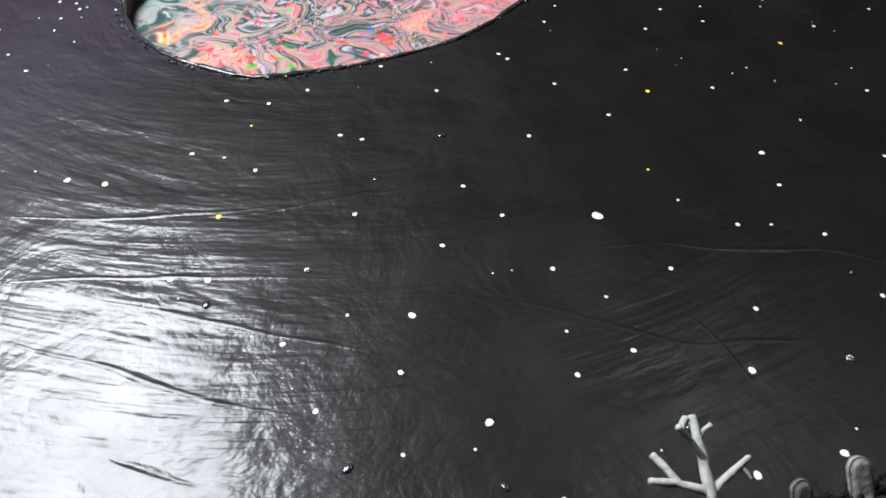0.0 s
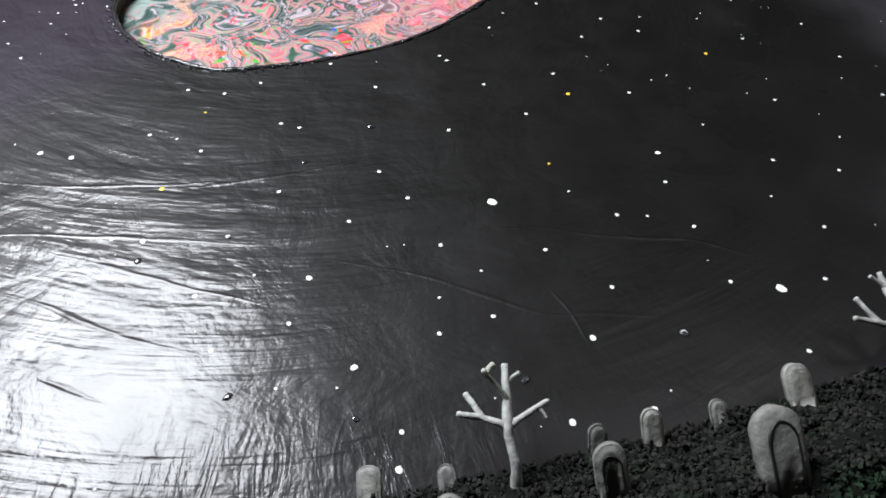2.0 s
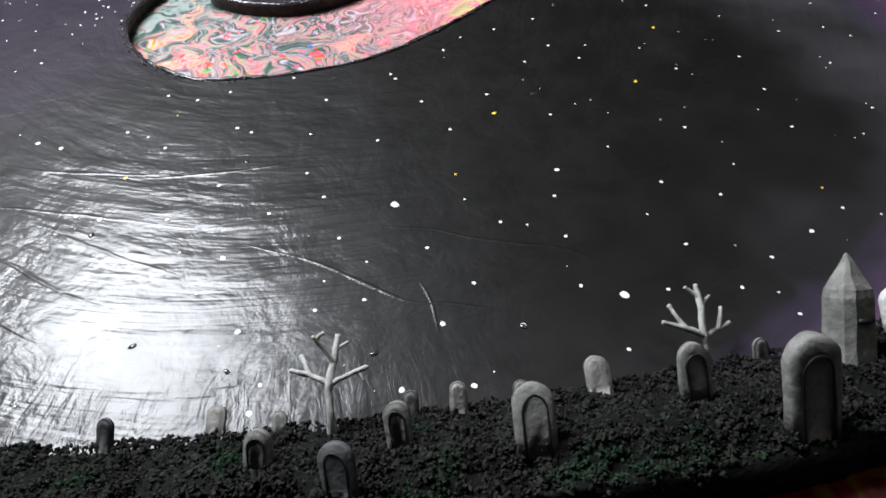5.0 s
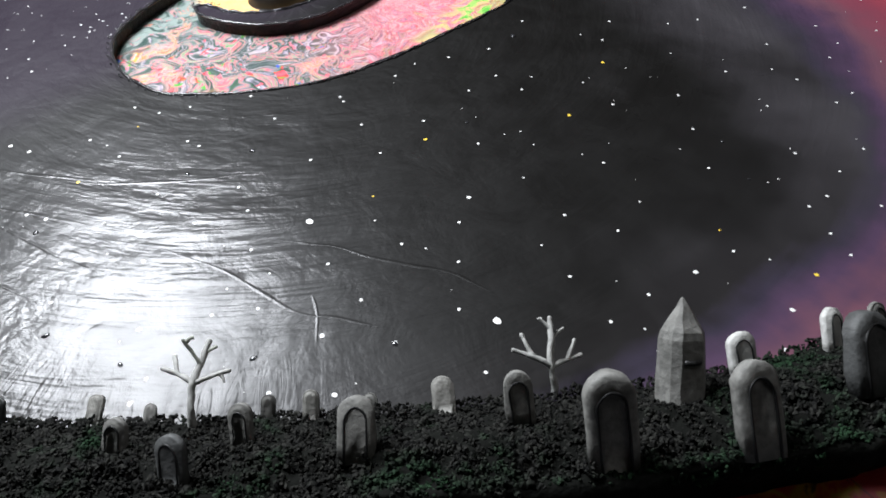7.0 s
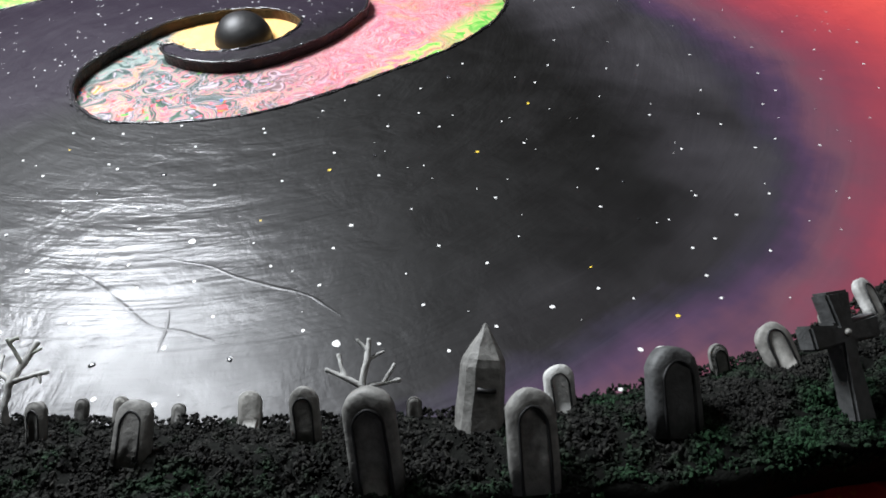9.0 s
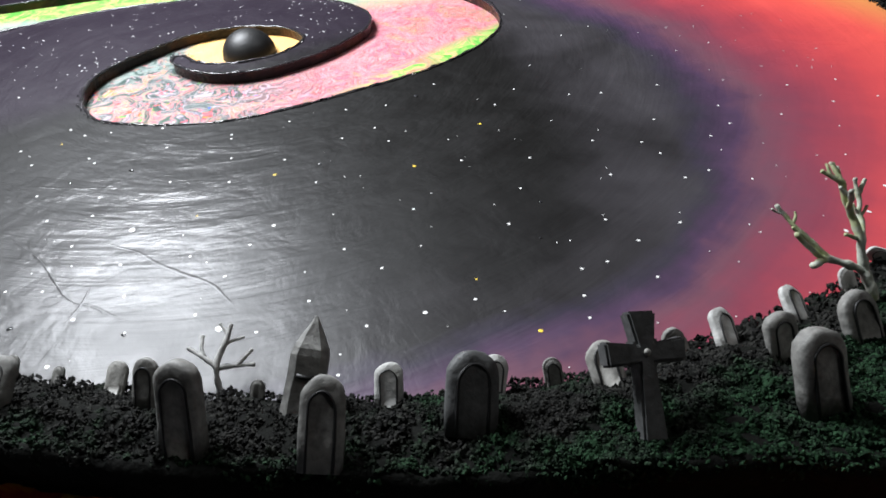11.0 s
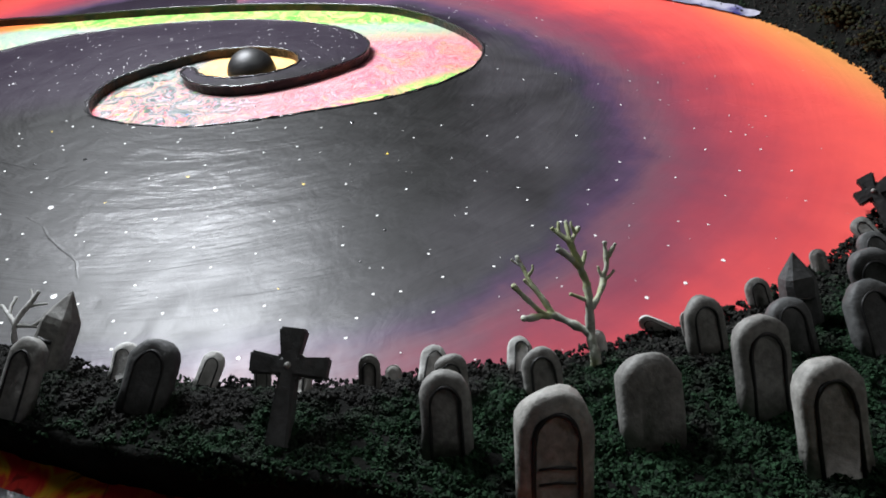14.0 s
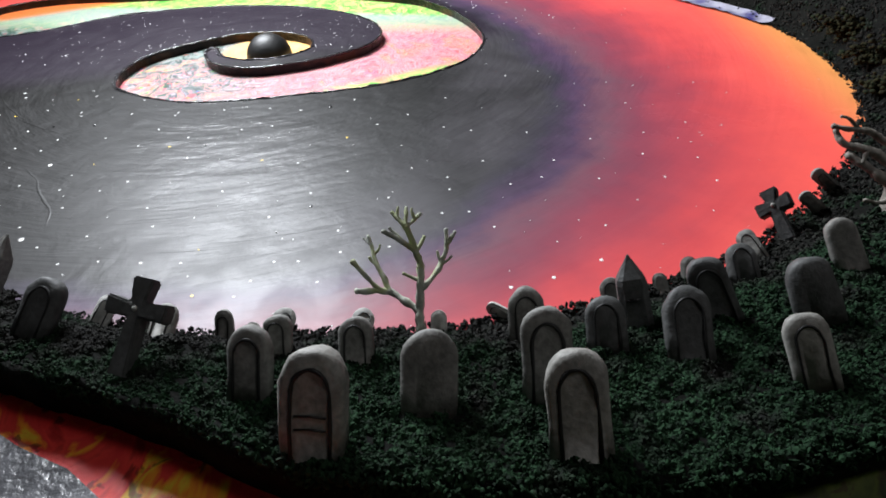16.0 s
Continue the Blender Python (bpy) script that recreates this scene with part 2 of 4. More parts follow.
def plain(name, colour, rough, spec, vary=0.35, scale=300.0, bump=0.0004, warm=None):
    m, t, b = material(name, rough, spec)
    _, _, place = plan(t)
    n1, n2 = noised(t, place, scale, 4.0, 0.6), noised(t, place, scale * 0.17, 3.0, 0.6)
    low = tuple(c * (1 - vary) for c in colour)
    high = tuple(min(0.9, c * (1 + vary)) for c in colour)
    c = mixed(t, ranged(t, maths(t, "ADD", maths(t, "MULTIPLY", n1, 0.5), maths(t, "MULTIPLY", n2, 0.5)), 0.32, 0.68), low, high)
    if warm:
        c = mixed(t, ranged(t, n2, 0.48, 0.62), c, warm)
    put(t, b.inputs["Base Color"], c)
    if bump:
        bumped(t, b, n1, 0.8, bump)
    return m


def moss_paint():
    m, t, b = material("graveyard_turf", 0.85, 0.15)
    x, y, place = plan(t)
    geo = t.nodes["Geometry"]
    patch = noised(t, place, 55.0, 3.0, 0.6)
    speck = geo.outputs["Random Per Island"]
    green = mixed(t, speck, (0.002, 0.007, 0.003), (0.017, 0.048, 0.021))
    dark = mixed(t, speck, (0.002, 0.002, 0.002), (0.024, 0.024, 0.021))
    r, th = polar(t, x, y)
    outward = maths(t, "SUBTRACT", r, maths(t, "ADD", maths(t, "MULTIPLY", th, 0.0155), 3.29))
    lush = maths(t, "ADD", patch, maths(t, "MULTIPLY", ranged(t, outward, 0.12, 0.42, -0.06, 0.20), ranged(t, th, -40.0, 0.0, 0.0, 1.0)))
    lush = maths(t, "ADD", lush, ranged(t, th, -40.0, 5.0, -0.06, 0.0))
    c = mixed(t, ranged(t, lush, 0.45, 0.70), dark, green)
    put(t, b.inputs["Base Color"], c)
    bumped(t, b, noised(t, place, 900.0, 2.0), 0.8, 0.0005)
    return m


SKY, MARBLE, FIRE, MOSS = sky_paint(), marbled_paint(), fire_paint(), moss_paint()
# the warm spots are brown varnish and gold glints put into the colour
EDGE = plain("cut_edge_varnish", (0.007, 0.005, 0.005), 0.34, 0.3, 0.8, 260.0, 0.0020, (0.050, 0.020, 0.008))
SOIL = plain("black_soil", (0.005, 0.0055, 0.0045), 0.9, 0.1, 0.5, 260.0, 0.0012)
STONE = plain("grey_painted_clay", (0.168, 0.166, 0.154), 0.62, 0.35, 0.42, 420.0, 0.0005)
PALE = plain("pale_painted_clay", (0.25, 0.245, 0.225), 0.6, 0.35, 0.36, 420.0, 0.0005)
# pale clay with the lamp light on upturned fronts put into its colour
LIT_CLAY = plain("lamplit_pale_clay", (0.42, 0.42, 0.40), 0.7, 0.3, 0.4, 300.0, 0.0009)
# dark clay; also stands in for shade on one stone and the large cross
SLATE_SHADE = plain("dark_and_shaded_clay", (0.068, 0.070, 0.069), 0.6, 0.35, 0.35, 420.0, 0.0005)
# near-black tone that paints in the backlit front of the small cross
BACKLIT = plain("backlit_dark_clay", (0.022, 0.022, 0.022), 0.6, 0.3, 0.4, 420.0, 0.0005)
INK = plain("black_paint_line", (0.012, 0.012, 0.012), 0.5, 0.4, 0.3, 500.0, 0.0)
TWIG = plain("whitewashed_twig", (0.38, 0.38, 0.36), 0.7, 0.3, 0.3, 600.0, 0.0005)
TWIG_GREEN = plain("mossy_twig", (0.40, 0.42, 0.36), 0.7, 0.3, 0.4, 500.0, 0.0005, (0.32, 0.35, 0.19))
TWIG_GREY = plain("weathered_twig", (0.28, 0.26, 0.23), 0.7, 0.3, 0.4, 500.0, 0.0005, (0.10, 0.09, 0.07))
WHITE = plain("white_paint_dot", (0.80, 0.80, 0.78), 0.45, 0.4, 0.1, 900.0, 0.0)
GOLD = plain("yellow_paint_dot", (0.80, 0.55, 0.06), 0.45, 0.4, 0.15, 900.0, 0.0)
PUPIL = plain("satin_black_dome", (0.010, 0.010, 0.010), 0.48, 0.4, 0.3, 400.0, 0.0002)
SILVER = plain("brushed_grey_paint", (0.085, 0.085, 0.093), 0.3, 0.5, 0.5, 120.0, 0.0015)
PLASTER = plain("room_plaster", (0.13, 0.125, 0.12), 0.9, 0.2, 0.1, 6.0, 0.0)
WOOD = plain("dark_table_wood", (0.12, 0.07, 0.04), 0.5, 0.4, 0.4, 40.0, 0.0003)
FOAM = plain("blue_white_paint", (0.40, 0.39, 0.47), 0.4, 0.4, 0.3, 110.0, 0.0006, (0.045, 0.04, 0.17))


# ---- mesh helpers ----
def part(name, bm, mat, parent=None, label="", smooth=True):
    """Links a bmesh, drawn in decimetres, as one object."""
    bmesh.ops.scale(bm, vec=(D, D, D), verts=bm.verts)
    mesh = bpy.data.meshes.new(name)
    bm.to_mesh(mesh)
    bm.free()
    mesh.materials.append(mat)
    if smooth:
        mesh.shade_smooth()
    ob = new(name, mesh)
    if parent:
        ob.parent = parent
    if label:
        ob["label"] = label
    return ob


def sheet(name, verts, faces, mat, parent=None):
    mesh = bpy.data.meshes.new(name)
    mesh.from_pydata([(x * D, y * D, z * D) for x, y, z in verts], [], faces)
    mesh.materials.append(mat)
    mesh.shade_smooth()
    ob = new(name, mesh)
    ob.parent = parent
    return ob


def holder(name, x, y, z, turn=Matrix()):
    ob = new(name)
    ob.empty_display_size = 0.01
    ob.matrix_world = Matrix.Translation((x * D, y * D, z * D)) @ turn
    return ob


def curve(knots, n, closed=False):
    """A smooth line through the knots (Catmull-Rom), n steps to a span."""
    k = [Vector(p) for p in knots]
    out = []
    spans = len(k) if closed else len(k) - 1
    for i in range(spans):
        if closed:
            a, b, c, d = k[i - 1], k[i], k[(i + 1) % len(k)], k[(i + 2) % len(k)]
        else:
            a, b, c, d = k[max(i - 1, 0)], k[i], k[i + 1], k[min(i + 2, len(k) - 1)]
        for j in range(n):
            s = j / n
            out.append(0.5 * (2 * b + (c - a) * s + (2 * a - 5 * b + 4 * c - d) * s * s + (3 * b - a - 3 * c + d) * s ** 3))
    if not closed:
        out.append(k[-1])
    return out


def tube(bm, points, radii, sides=8, wobble=0.0):
    """A tapering limb along the points, closed at both ends."""
    rings = []
    for i, p in enumerate(points):
        d = (points[min(i + 1, len(points) - 1)] - points[max(i - 1, 0)]).normalized()
        a = d.orthogonal().normalized()
        if rings:
            a = (last - d * last.dot(d)).normalized()
        last = a
        c = d.cross(a)
        ring = []
        for s in range(sides):
            g = 2 * math.pi * s / sides
            rr = radii[i] * (1 + wobble * noise.noise(p * 40 + Vector((s * 3.1, 0, 0))))
            ring.append(bm.verts.new(p + (a * math.cos(g) + c * math.sin(g)) * rr))
        rings.append(ring)
    for q, w in zip(rings, rings[1:]):
        for s in range(sides):
            bm.faces.new((q[s], q[(s + 1) % sides], w[(s + 1) % sides], w[s]))
    bm.faces.new(rings[0][::-1])
    bm.faces.new(rings[-1])


# ---- plan of the pool and its bank ----
RIM_AT = [-180, -140, -105, -75, -60, -50, -40, -30, -20, -10, 0, 10, 20, 30, 40, 50, 60, 70, 80, 90, 98, 120, 150, 180]
RIM_R = [4.9, 4.9, 3.9, 2.98, 2.82, 2.76, 2.73, 2.78, 2.90, 3.09, 3.29, 3.46, 3.66, 3.86, 3.99, 4.03, 4.12, 4.01, 3.90, 3.64, 3.36, 3.5, 4.4, 4.9]
BANK_AT = [-180, -75, -45, -30, -18, -12, -6, -2, 2, 8, 18, 28, 45, 70, 90, 180]
BANK_W = [0.5, 0.34, 0.345, 0.355, 0.375, 0.395, 0.43, 0.46, 0.53, 0.75, 0.91, 1.0, 1.2, 1.6, 1.6, 0.5]
TOP_AT = [-180, -60, -30, 0, 10, 20, 30, 48, 62, 78, 95, 180]
TOP_Z = [0.13, 0.13, 0.15, 0.15, 0.13, 0.09, 0.065, 0.10, 0.22, 0.36, 0.36, 0.13]


def rim(th):
    return float(np.interp(th, RIM_AT, RIM_R))


def soft_rim(th):
    return sum(rim((th + o + 180) % 360 - 180) for o in (-6, -3, 0, 3, 6)) / 5


def bank_w(th):
    return float(np.interp(th, BANK_AT, BANK_W))


def at(th, r):
    g = radians(th)
    return CX + r * math.cos(g), CY + r * math.sin(g)


def bank_z(th, dr):
    top = float(np.interp(th, TOP_AT, TOP_Z))
    s = min(max(dr / float(np.interp(th, [8, 24], [0.22, 0.33])), 0), 1)
    if th > 45:
        x, y = at(th, soft_rim(th) + dr)
        top += min((th - 45) / 15, 1) * 0.11 * (noise.noise(Vector((x, y, 0)) * 3.4) + 0.5 * noise.noise(Vector((x, y, 2)) * 8))
    low = float(np.interp(th, [10, 22], [0.03, 0.0]))
    return low + (top - low) * s * s * (3 - 2 * s)


def where(x, y):
    th = math.degrees(math.atan2(y - CY, x - CX))
    return th, math.hypot(x - CX, y - CY) - soft_rim(th)


# ---- the galaxy panel, with the spiral cut through it ----
panel = tagged(holder("galaxy_panel", CX, CY, 0), "glossy black board painted as a starry galaxy with a cut-out spiral", "painting")

ARM_INNER = [(-2.95, -1.62), (-2.95, -1.14), (-3.19, -0.67), (-3.28, -0.13), (-3.24, 0.44), (-3.04, 1.02), (-2.78, 1.46), (-2.43, 1.79), (-2.08, 1.96), (-1.81, 1.97)]
CURL_OUT = [(-1.60, 1.86), (-1.50, 1.72), (-1.38, 1.47), (-1.33, 1.19), (-1.35, 0.95), (-1.46, 0.75), (-1.64, 0.62), (-1.80, 0.575), (-1.90, 0.60)]
CURL_IN = [(-1.885, 0.655), (-1.75, 0.70), (-1.62, 0.79), (-1.52, 0.97), (-1.52, 1.20), (-1.61, 1.37), (-1.74, 1.43), (-1.94, 1.385), (-2.10, 1.25), (-2.20, 1.07)]
TIP = [(-2.24, 0.78), (-2.15, 0.52), (-2.03, 0.28), (-1.87, 0.10), (-1.66, 0.01), (-1.43, -0.01), (-1.21, 0.04)]
ARM_OUTER = [(-1.06, 0.18), (-0.90, 0.38), (-0.77, 0.63), (-0.71, 0.92), (-0.69, 1.20), (-0.69, 1.48), (-0.70, 1.82), (-0.76, 2.10), (-0.86, 2.34), (-1.05, 2.58), (-1.38, 2.74), (-1.72, 2.76), (-2.13, 2.68)]
ARM_FAR = [(-2.56, 2.50), (-2.92, 2.22), (-3.42, 1.42), (-3.80, 0.42), (-4.03, -0.54), (-4.22, -1.40), (-4.0, -1.98), (-3.4, -2.05)]
CUT = curve([(x, y, 0) for x, y in ARM_INNER + CURL_OUT + CURL_IN + TIP + ARM_OUTER + ARM_FAR], 6, True)
CUT = [Vector((p.x + 0.006 * noise.noise(p * 9), p.y + 0.006 * noise.noise(p * 9 + Vector((5, 5, 0))), 0)) for p in CUT]
RING = [Vector((*at(th, soft_rim(th) + 0.12), 0)) for th in range(-180, 180, 3)]


def local(bm):
    bmesh.ops.translate(bm, vec=(-CX, -CY, 0), verts=bm.verts)
    return bm


bm = bmesh.new()
edges = []
for loop in (RING, CUT):
    vs = [bm.verts.new(p) for p in loop]
    edges += [bm.edges.new((vs[i], vs[(i + 1) % len(vs)])) for i in range(len(vs))]
bmesh.ops.triangle_fill(bm, edges=edges, use_beauty=True)
for f in bm.faces:
    f.normal_update()
    if f.normal.z < 0:
        f.normal_flip()
part("painted_top", local(bm), SKY, panel, smooth=False)

DEPTH = 0.065
bm = bmesh.new()
up = [bm.verts.new(p) for p in CUT]
mid = [bm.verts.new(p + Vector((0.004 * noise.noise(p * 30), 0.004 * noise.noise(p * 33), -DEPTH * 0.5))) for p in CUT]
low = [bm.verts.new(p - Vector((0, 0, DEPTH + 0.01))) for p in CUT]
for i in range(len(CUT)):
    j = (i + 1) % len(CUT)
    bm.faces.new((up[i], mid[i], mid[j], up[j]))
    bm.faces.new((mid[i], low[i], low[j], mid[j]))
part("cut_edge", local(bm), EDGE, panel, "dark varnished sawn edge")

bm = bmesh.new()
tube(bm, CUT + [CUT[0]], [0.009 + 0.005 * noise.noise(p * 22) for p in CUT + [CUT[0]]], 7, 1.0)
part("edge_bead", local(bm), plain("gloss_black_bead", (0.02, 0.018, 0.02), 0.22, 0.6, 0.4, 300.0, 0.0006), panel, "raised bead of gloss black paint")

bm = bmesh.new()
vs = [bm.verts.new((*at(th, min(soft_rim(th) + 0.05, 4.8)), -DEPTH)) for th in range(-180, 180, 6)]
bm.faces.new(vs)
part("spiral_floor", local(bm), MARBLE, panel, "marbled multicoloured swirling paint", smooth=False)

# the eye in the middle
bm = bmesh.new()
bmesh.ops.create_uvsphere(bm, u_segments=40, v_segments=24, radius=0.178)
bmesh.ops.bisect_plane(bm, geom=bm.verts[:] + bm.edges[:] + bm.faces[:], plane_co=(0, 0, 0), plane_no=(0, 0, 1), clear_inner=True)
bmesh.ops.scale(bm, vec=(1, 1, 0.96), verts=bm.verts)
dome = part("eye_dome", bm, PUPIL)
dome.location = (-1.80 * D, 1.07 * D, -DEPTH * D)
tagged(dome, "satin black half-round dome on the yellow spiral middle", "dome")


# ---- painted stars ----
def dot_mesh(mat):
    bm = bmesh.new()
    top = bm.verts.new((0, 0, 0.22))
    ring = [bm.verts.new((math.cos(a) * (1 + 0.12 * math.sin(a * 3 + 1)), math.sin(a) * (1 + 0.1 * math.cos(a * 2)), 0.02)) for a in (i * math.pi / 5 for i in range(10))]
    for i in range(10):
        bm.faces.new((top, ring[i], ring[(i + 1) % 10]))
    mesh = bpy.data.meshes.new("star")
    bm.to_mesh(mesh)
    bm.free()
    mesh.materials.append(mat)
    mesh.shade_smooth()
    return mesh


STAR_W, STAR_Y = dot_mesh(WHITE), dot_mesh(GOLD)


def star(x, y, size, gold=False):
    ob = new("star", STAR_Y if gold else STAR_W)
    ob.parent = panel
    ob.location = ((x - CX) * D, (y - CY) * D, 0.0001)
    ob.rotation_euler = (0, 0, x * 7 + y * 3)
    size *= 0.74
    ob.scale = (size * D, size * D * 0.92, size * D * 0.6)
    return ob

star(-0.558, 0.911, 0.0090)
star(-0.216, 1.067, 0.0090)
star(-0.048, 1.248, 0.0090)
star(0.325, 1.443, 0.0090)
star(0.241, 1.237, 0.0115, True)
star(-0.217, 1.252, 0.0090)
star(-0.090, 1.364, 0.0060)
star(0.114, 1.497, 0.0060)
star(-0.575, 1.052, 0.0060)
star(-0.598, 0.608, 0.0090)
star(-0.936, 0.386, 0.0090)
star(-0.898, 0.318, 0.0090)
star(-0.182, 0.750, 0.0090)
star(-0.355, 0.536, 0.0090)
star(-0.664, 0.291, 0.0090)
star(-0.075, 0.661, 0.0115, True)
star(0.104, 0.799, 0.0090)
star(0.556, 1.066, 0.0090)
star(-1.017, 0.071, 0.0090)
star(-0.138, 0.462, 0.0090)
star(-1.192, -0.112, 0.0090)
star(-1.071, -0.054, 0.0090)
star(-1.039, -0.173, 0.0065, True)
star(-0.786, -0.071, 0.0090)
star(-0.305, 0.227, 0.0090)
star(0.323, 0.521, 0.0125)
star(0.647, 0.704, 0.0090)
star(0.056, 0.262, 0.0065, True)
star(-1.091, -0.367, 0.0090)
star(-0.891, -0.330, 0.0090)
star(-0.362, -0.083, 0.0090)
star(0.398, 0.394, 0.0090)
star(0.169, 0.176, 0.0060)
star(-0.551, -0.334, 0.0090)
star(-0.846, -0.526, 0.0115, True)
star(0.001, -0.002, 0.0205)
star(-1.292, -0.630, 0.0125)
star(-0.296, -0.314, 0.0090)
star(0.335, 0.164, 0.0090)
star(0.542, 0.248, 0.0090)
star(-0.024, -0.242, 0.0090)
star(0.228, -0.088, 0.0090)
star(-0.536, -0.558, 0.0090)
star(-0.792, -0.748, 0.0125)
star(0.122, -0.260, 0.0060)
star(0.441, -0.110, 0.0090)
star(0.699, 0.094, 0.0090)
star(-0.243, -0.547, 0.0125)
star(0.081, -0.405, 0.0060)
star(-0.444, -0.764, 0.0090)
star(0.230, -0.378, 0.0090)
star(-0.182, -0.693, 0.0090)
star(0.147, -0.503, 0.0090)
star(0.472, -0.295, 0.0125)
star(0.655, -0.147, 0.0125)
star(-0.280, -0.862, 0.0090)
star(0.036, -0.703, 0.0125)
star(-0.076, -0.853, 0.0060)
star(0.677, -0.402, 0.0125)
star(0.536, -0.540, 0.0125)
star(0.491, 1.716, 0.0090)
star(0.684, 1.530, 0.0090)
star(0.875, 1.338, 0.0090)
star(0.801, 0.967, 0.0060)
star(0.839, 0.776, 0.0090)
star(0.693, 0.518, 0.0060)
star(0.861, 0.470, 0.0090)
star(0.412, 0.211, 0.0060)
star(0.820, 0.148, 0.0205)
star(0.911, 0.254, 0.0090)
star(0.934, -0.024, 0.0090)
star(-0.217, -0.133, 0.0090)
star(0.231, -0.778, 0.0090)
star(0.279, -0.854, 0.0125)
star(-0.370, -0.623, 0.0060)
star(-0.497, 1.757, 0.0090)
star(-0.168, 2.082, 0.0090)
star(-0.419, 1.415, 0.0090)
star(-0.070, 1.892, 0.0090)
star(-0.502, 1.213, 0.0090)
star(0.535, 2.055, 0.0090)
star(0.254, 2.019, 0.0060)
star(0.807, 2.225, 0.0090)
star(0.820, 1.920, 0.0090)
star(0.626, 2.796, 0.0090)
star(0.789, 2.695, 0.0090)
star(1.039, 2.291, 0.0090)
star(-0.557, 0.595, 0.0090)
star(1.103, 1.470, 0.0060)
star(1.252, 1.687, 0.0090)
star(1.265, 1.398, 0.0090)
star(1.454, 1.593, 0.0090)
star(1.255, 1.903, 0.0090)
star(1.388, 1.310, 0.0090)
star(1.487, 1.253, 0.0090)
star(1.098, 0.592, 0.0090)
star(1.080, 0.407, 0.0090)
star(1.254, 0.418, 0.0090)
star(1.526, 0.701, 0.0125)
star(1.173, 0.460, 0.0060)
star(1.299, 1.031, 0.0060)
star(1.097, 1.041, 0.0065, True)
star(0.392, 0.763, 0.0060)
star(-0.720, -0.054, 0.0090)
star(-1.002, -0.332, 0.0060)
star(-1.194, -0.588, 0.0125)
star(-0.715, -0.706, 0.0125)
star(1.463, 0.869, 0.0125)
star(1.446, 1.076, 0.0115, True)
star(1.151, 0.795, 0.0125)
star(1.072, 1.675, 0.0090)
star(0.666, 3.259, 0.0090)
star(0.870, 2.965, 0.0090)
star(0.925, 3.279, 0.0090)
star(1.015, 3.501, 0.0090)
star(1.271, 3.372, 0.0060)
star(0.770, 3.510, 0.0090)
star(0.017, 4.006, 0.0060)
star(0.825, 2.529, 0.0090)
star(0.259, 2.730, 0.0090)
star(1.024, 2.164, 0.0090)
star(1.617, 2.555, 0.0125)
star(1.538, 2.774, 0.0125)
star(1.647, 2.373, 0.0125)
star(1.369, 2.630, 0.0060)
star(1.104, 3.078, 0.0060)
star(-0.641, 2.773, 0.0090)
star(0.154, 2.427, 0.0090)
star(1.473, 2.106, 0.0060)
star(0.068, 1.711, 0.0115, True)
star(0.680, 2.229, 0.0090)
star(0.544, 2.435, 0.0090)
star(0.536, 3.499, 0.0060)
star(0.535, 3.632, 0.0060)
star(-0.476, 3.837, 0.0060)
star(1.220, 2.766, 0.0060)
star(1.194, 2.384, 0.0090)
star(1.285, 1.504, 0.0090)
star(1.189, 0.979, 0.0090)
star(0.068, 2.278, 0.0075)
star(-0.376, 2.337, 0.0075)
star(-0.656, 3.001, 0.0075)
star(0.426, 3.048, 0.0075)
star(0.006, 3.385, 0.0075)
star(-0.021, 3.144, 0.0075)
star(-0.338, 3.371, 0.0075)
star(-0.245, 3.517, 0.0075)
star(-0.191, 3.886, 0.0075)
star(0.596, 3.546, 0.0075)
star(0.355, 3.613, 0.0075)
star(0.423, 3.349, 0.0075)
star(0.439, 3.785, 0.0075)
star(1.287, 2.870, 0.0075)
star(-0.906, 2.687, 0.0075)

random.seed(4)
verts, faces = [], []
placed = 0
while placed < 430:
    th, r = (random.uniform(-125, 150), random.uniform(0.9, 4.0)) if placed > 260 else (random.uniform(85, 260), random.uniform(0.3, 2.4))
    if r > soft_rim(th) - 0.03 or (placed > 260 and random.random() > r / 3.2):
        continue
    x, y = at(th, r)
    inside = False
    for i in range(0, len(CUT)):
        a, b = CUT[i - 1], CUT[i]
        if (a.y > y) != (b.y > y) and x < (b.x - a.x) * (y - a.y) / (b.y - a.y) + a.x:
            inside = not inside
    if inside or min((p.x - x) ** 2 + (p.y - y) ** 2 for p in CUT) < 0.0004:
        continue
    placed += 1
    s = random.choice((0.003, 0.004, 0.004, 0.005, 0.006, 0.0075) if placed < 261 else (0.002, 0.0025, 0.003, 0.0035))
    if r < 1.6:
        s *= 0.8
    k = len(verts)
    verts.append((x - CX, y - CY, 0.003 + s * 0.2))
    for i in range(7):
        g = i * math.tau / 7
        verts.append((x - CX + s * math.cos(g), y - CY + s * math.sin(g), 0.002))
        faces.append((k, k + 1 + i, k + 1 + (i + 1) % 7))
tagged(sheet("faint_stars", verts, faces, WHITE, panel), "tiny white paint specks", kind="stuff")


bm = bmesh.new()
bmesh.ops.create_icosphere(bm, subdivisions=1, radius=1.0)
ICO_BEAD = [v.co[:] for v in bm.verts]
ICO_FACES = [[v.index for v in f.verts] for f in bm.faces]
bm.free()

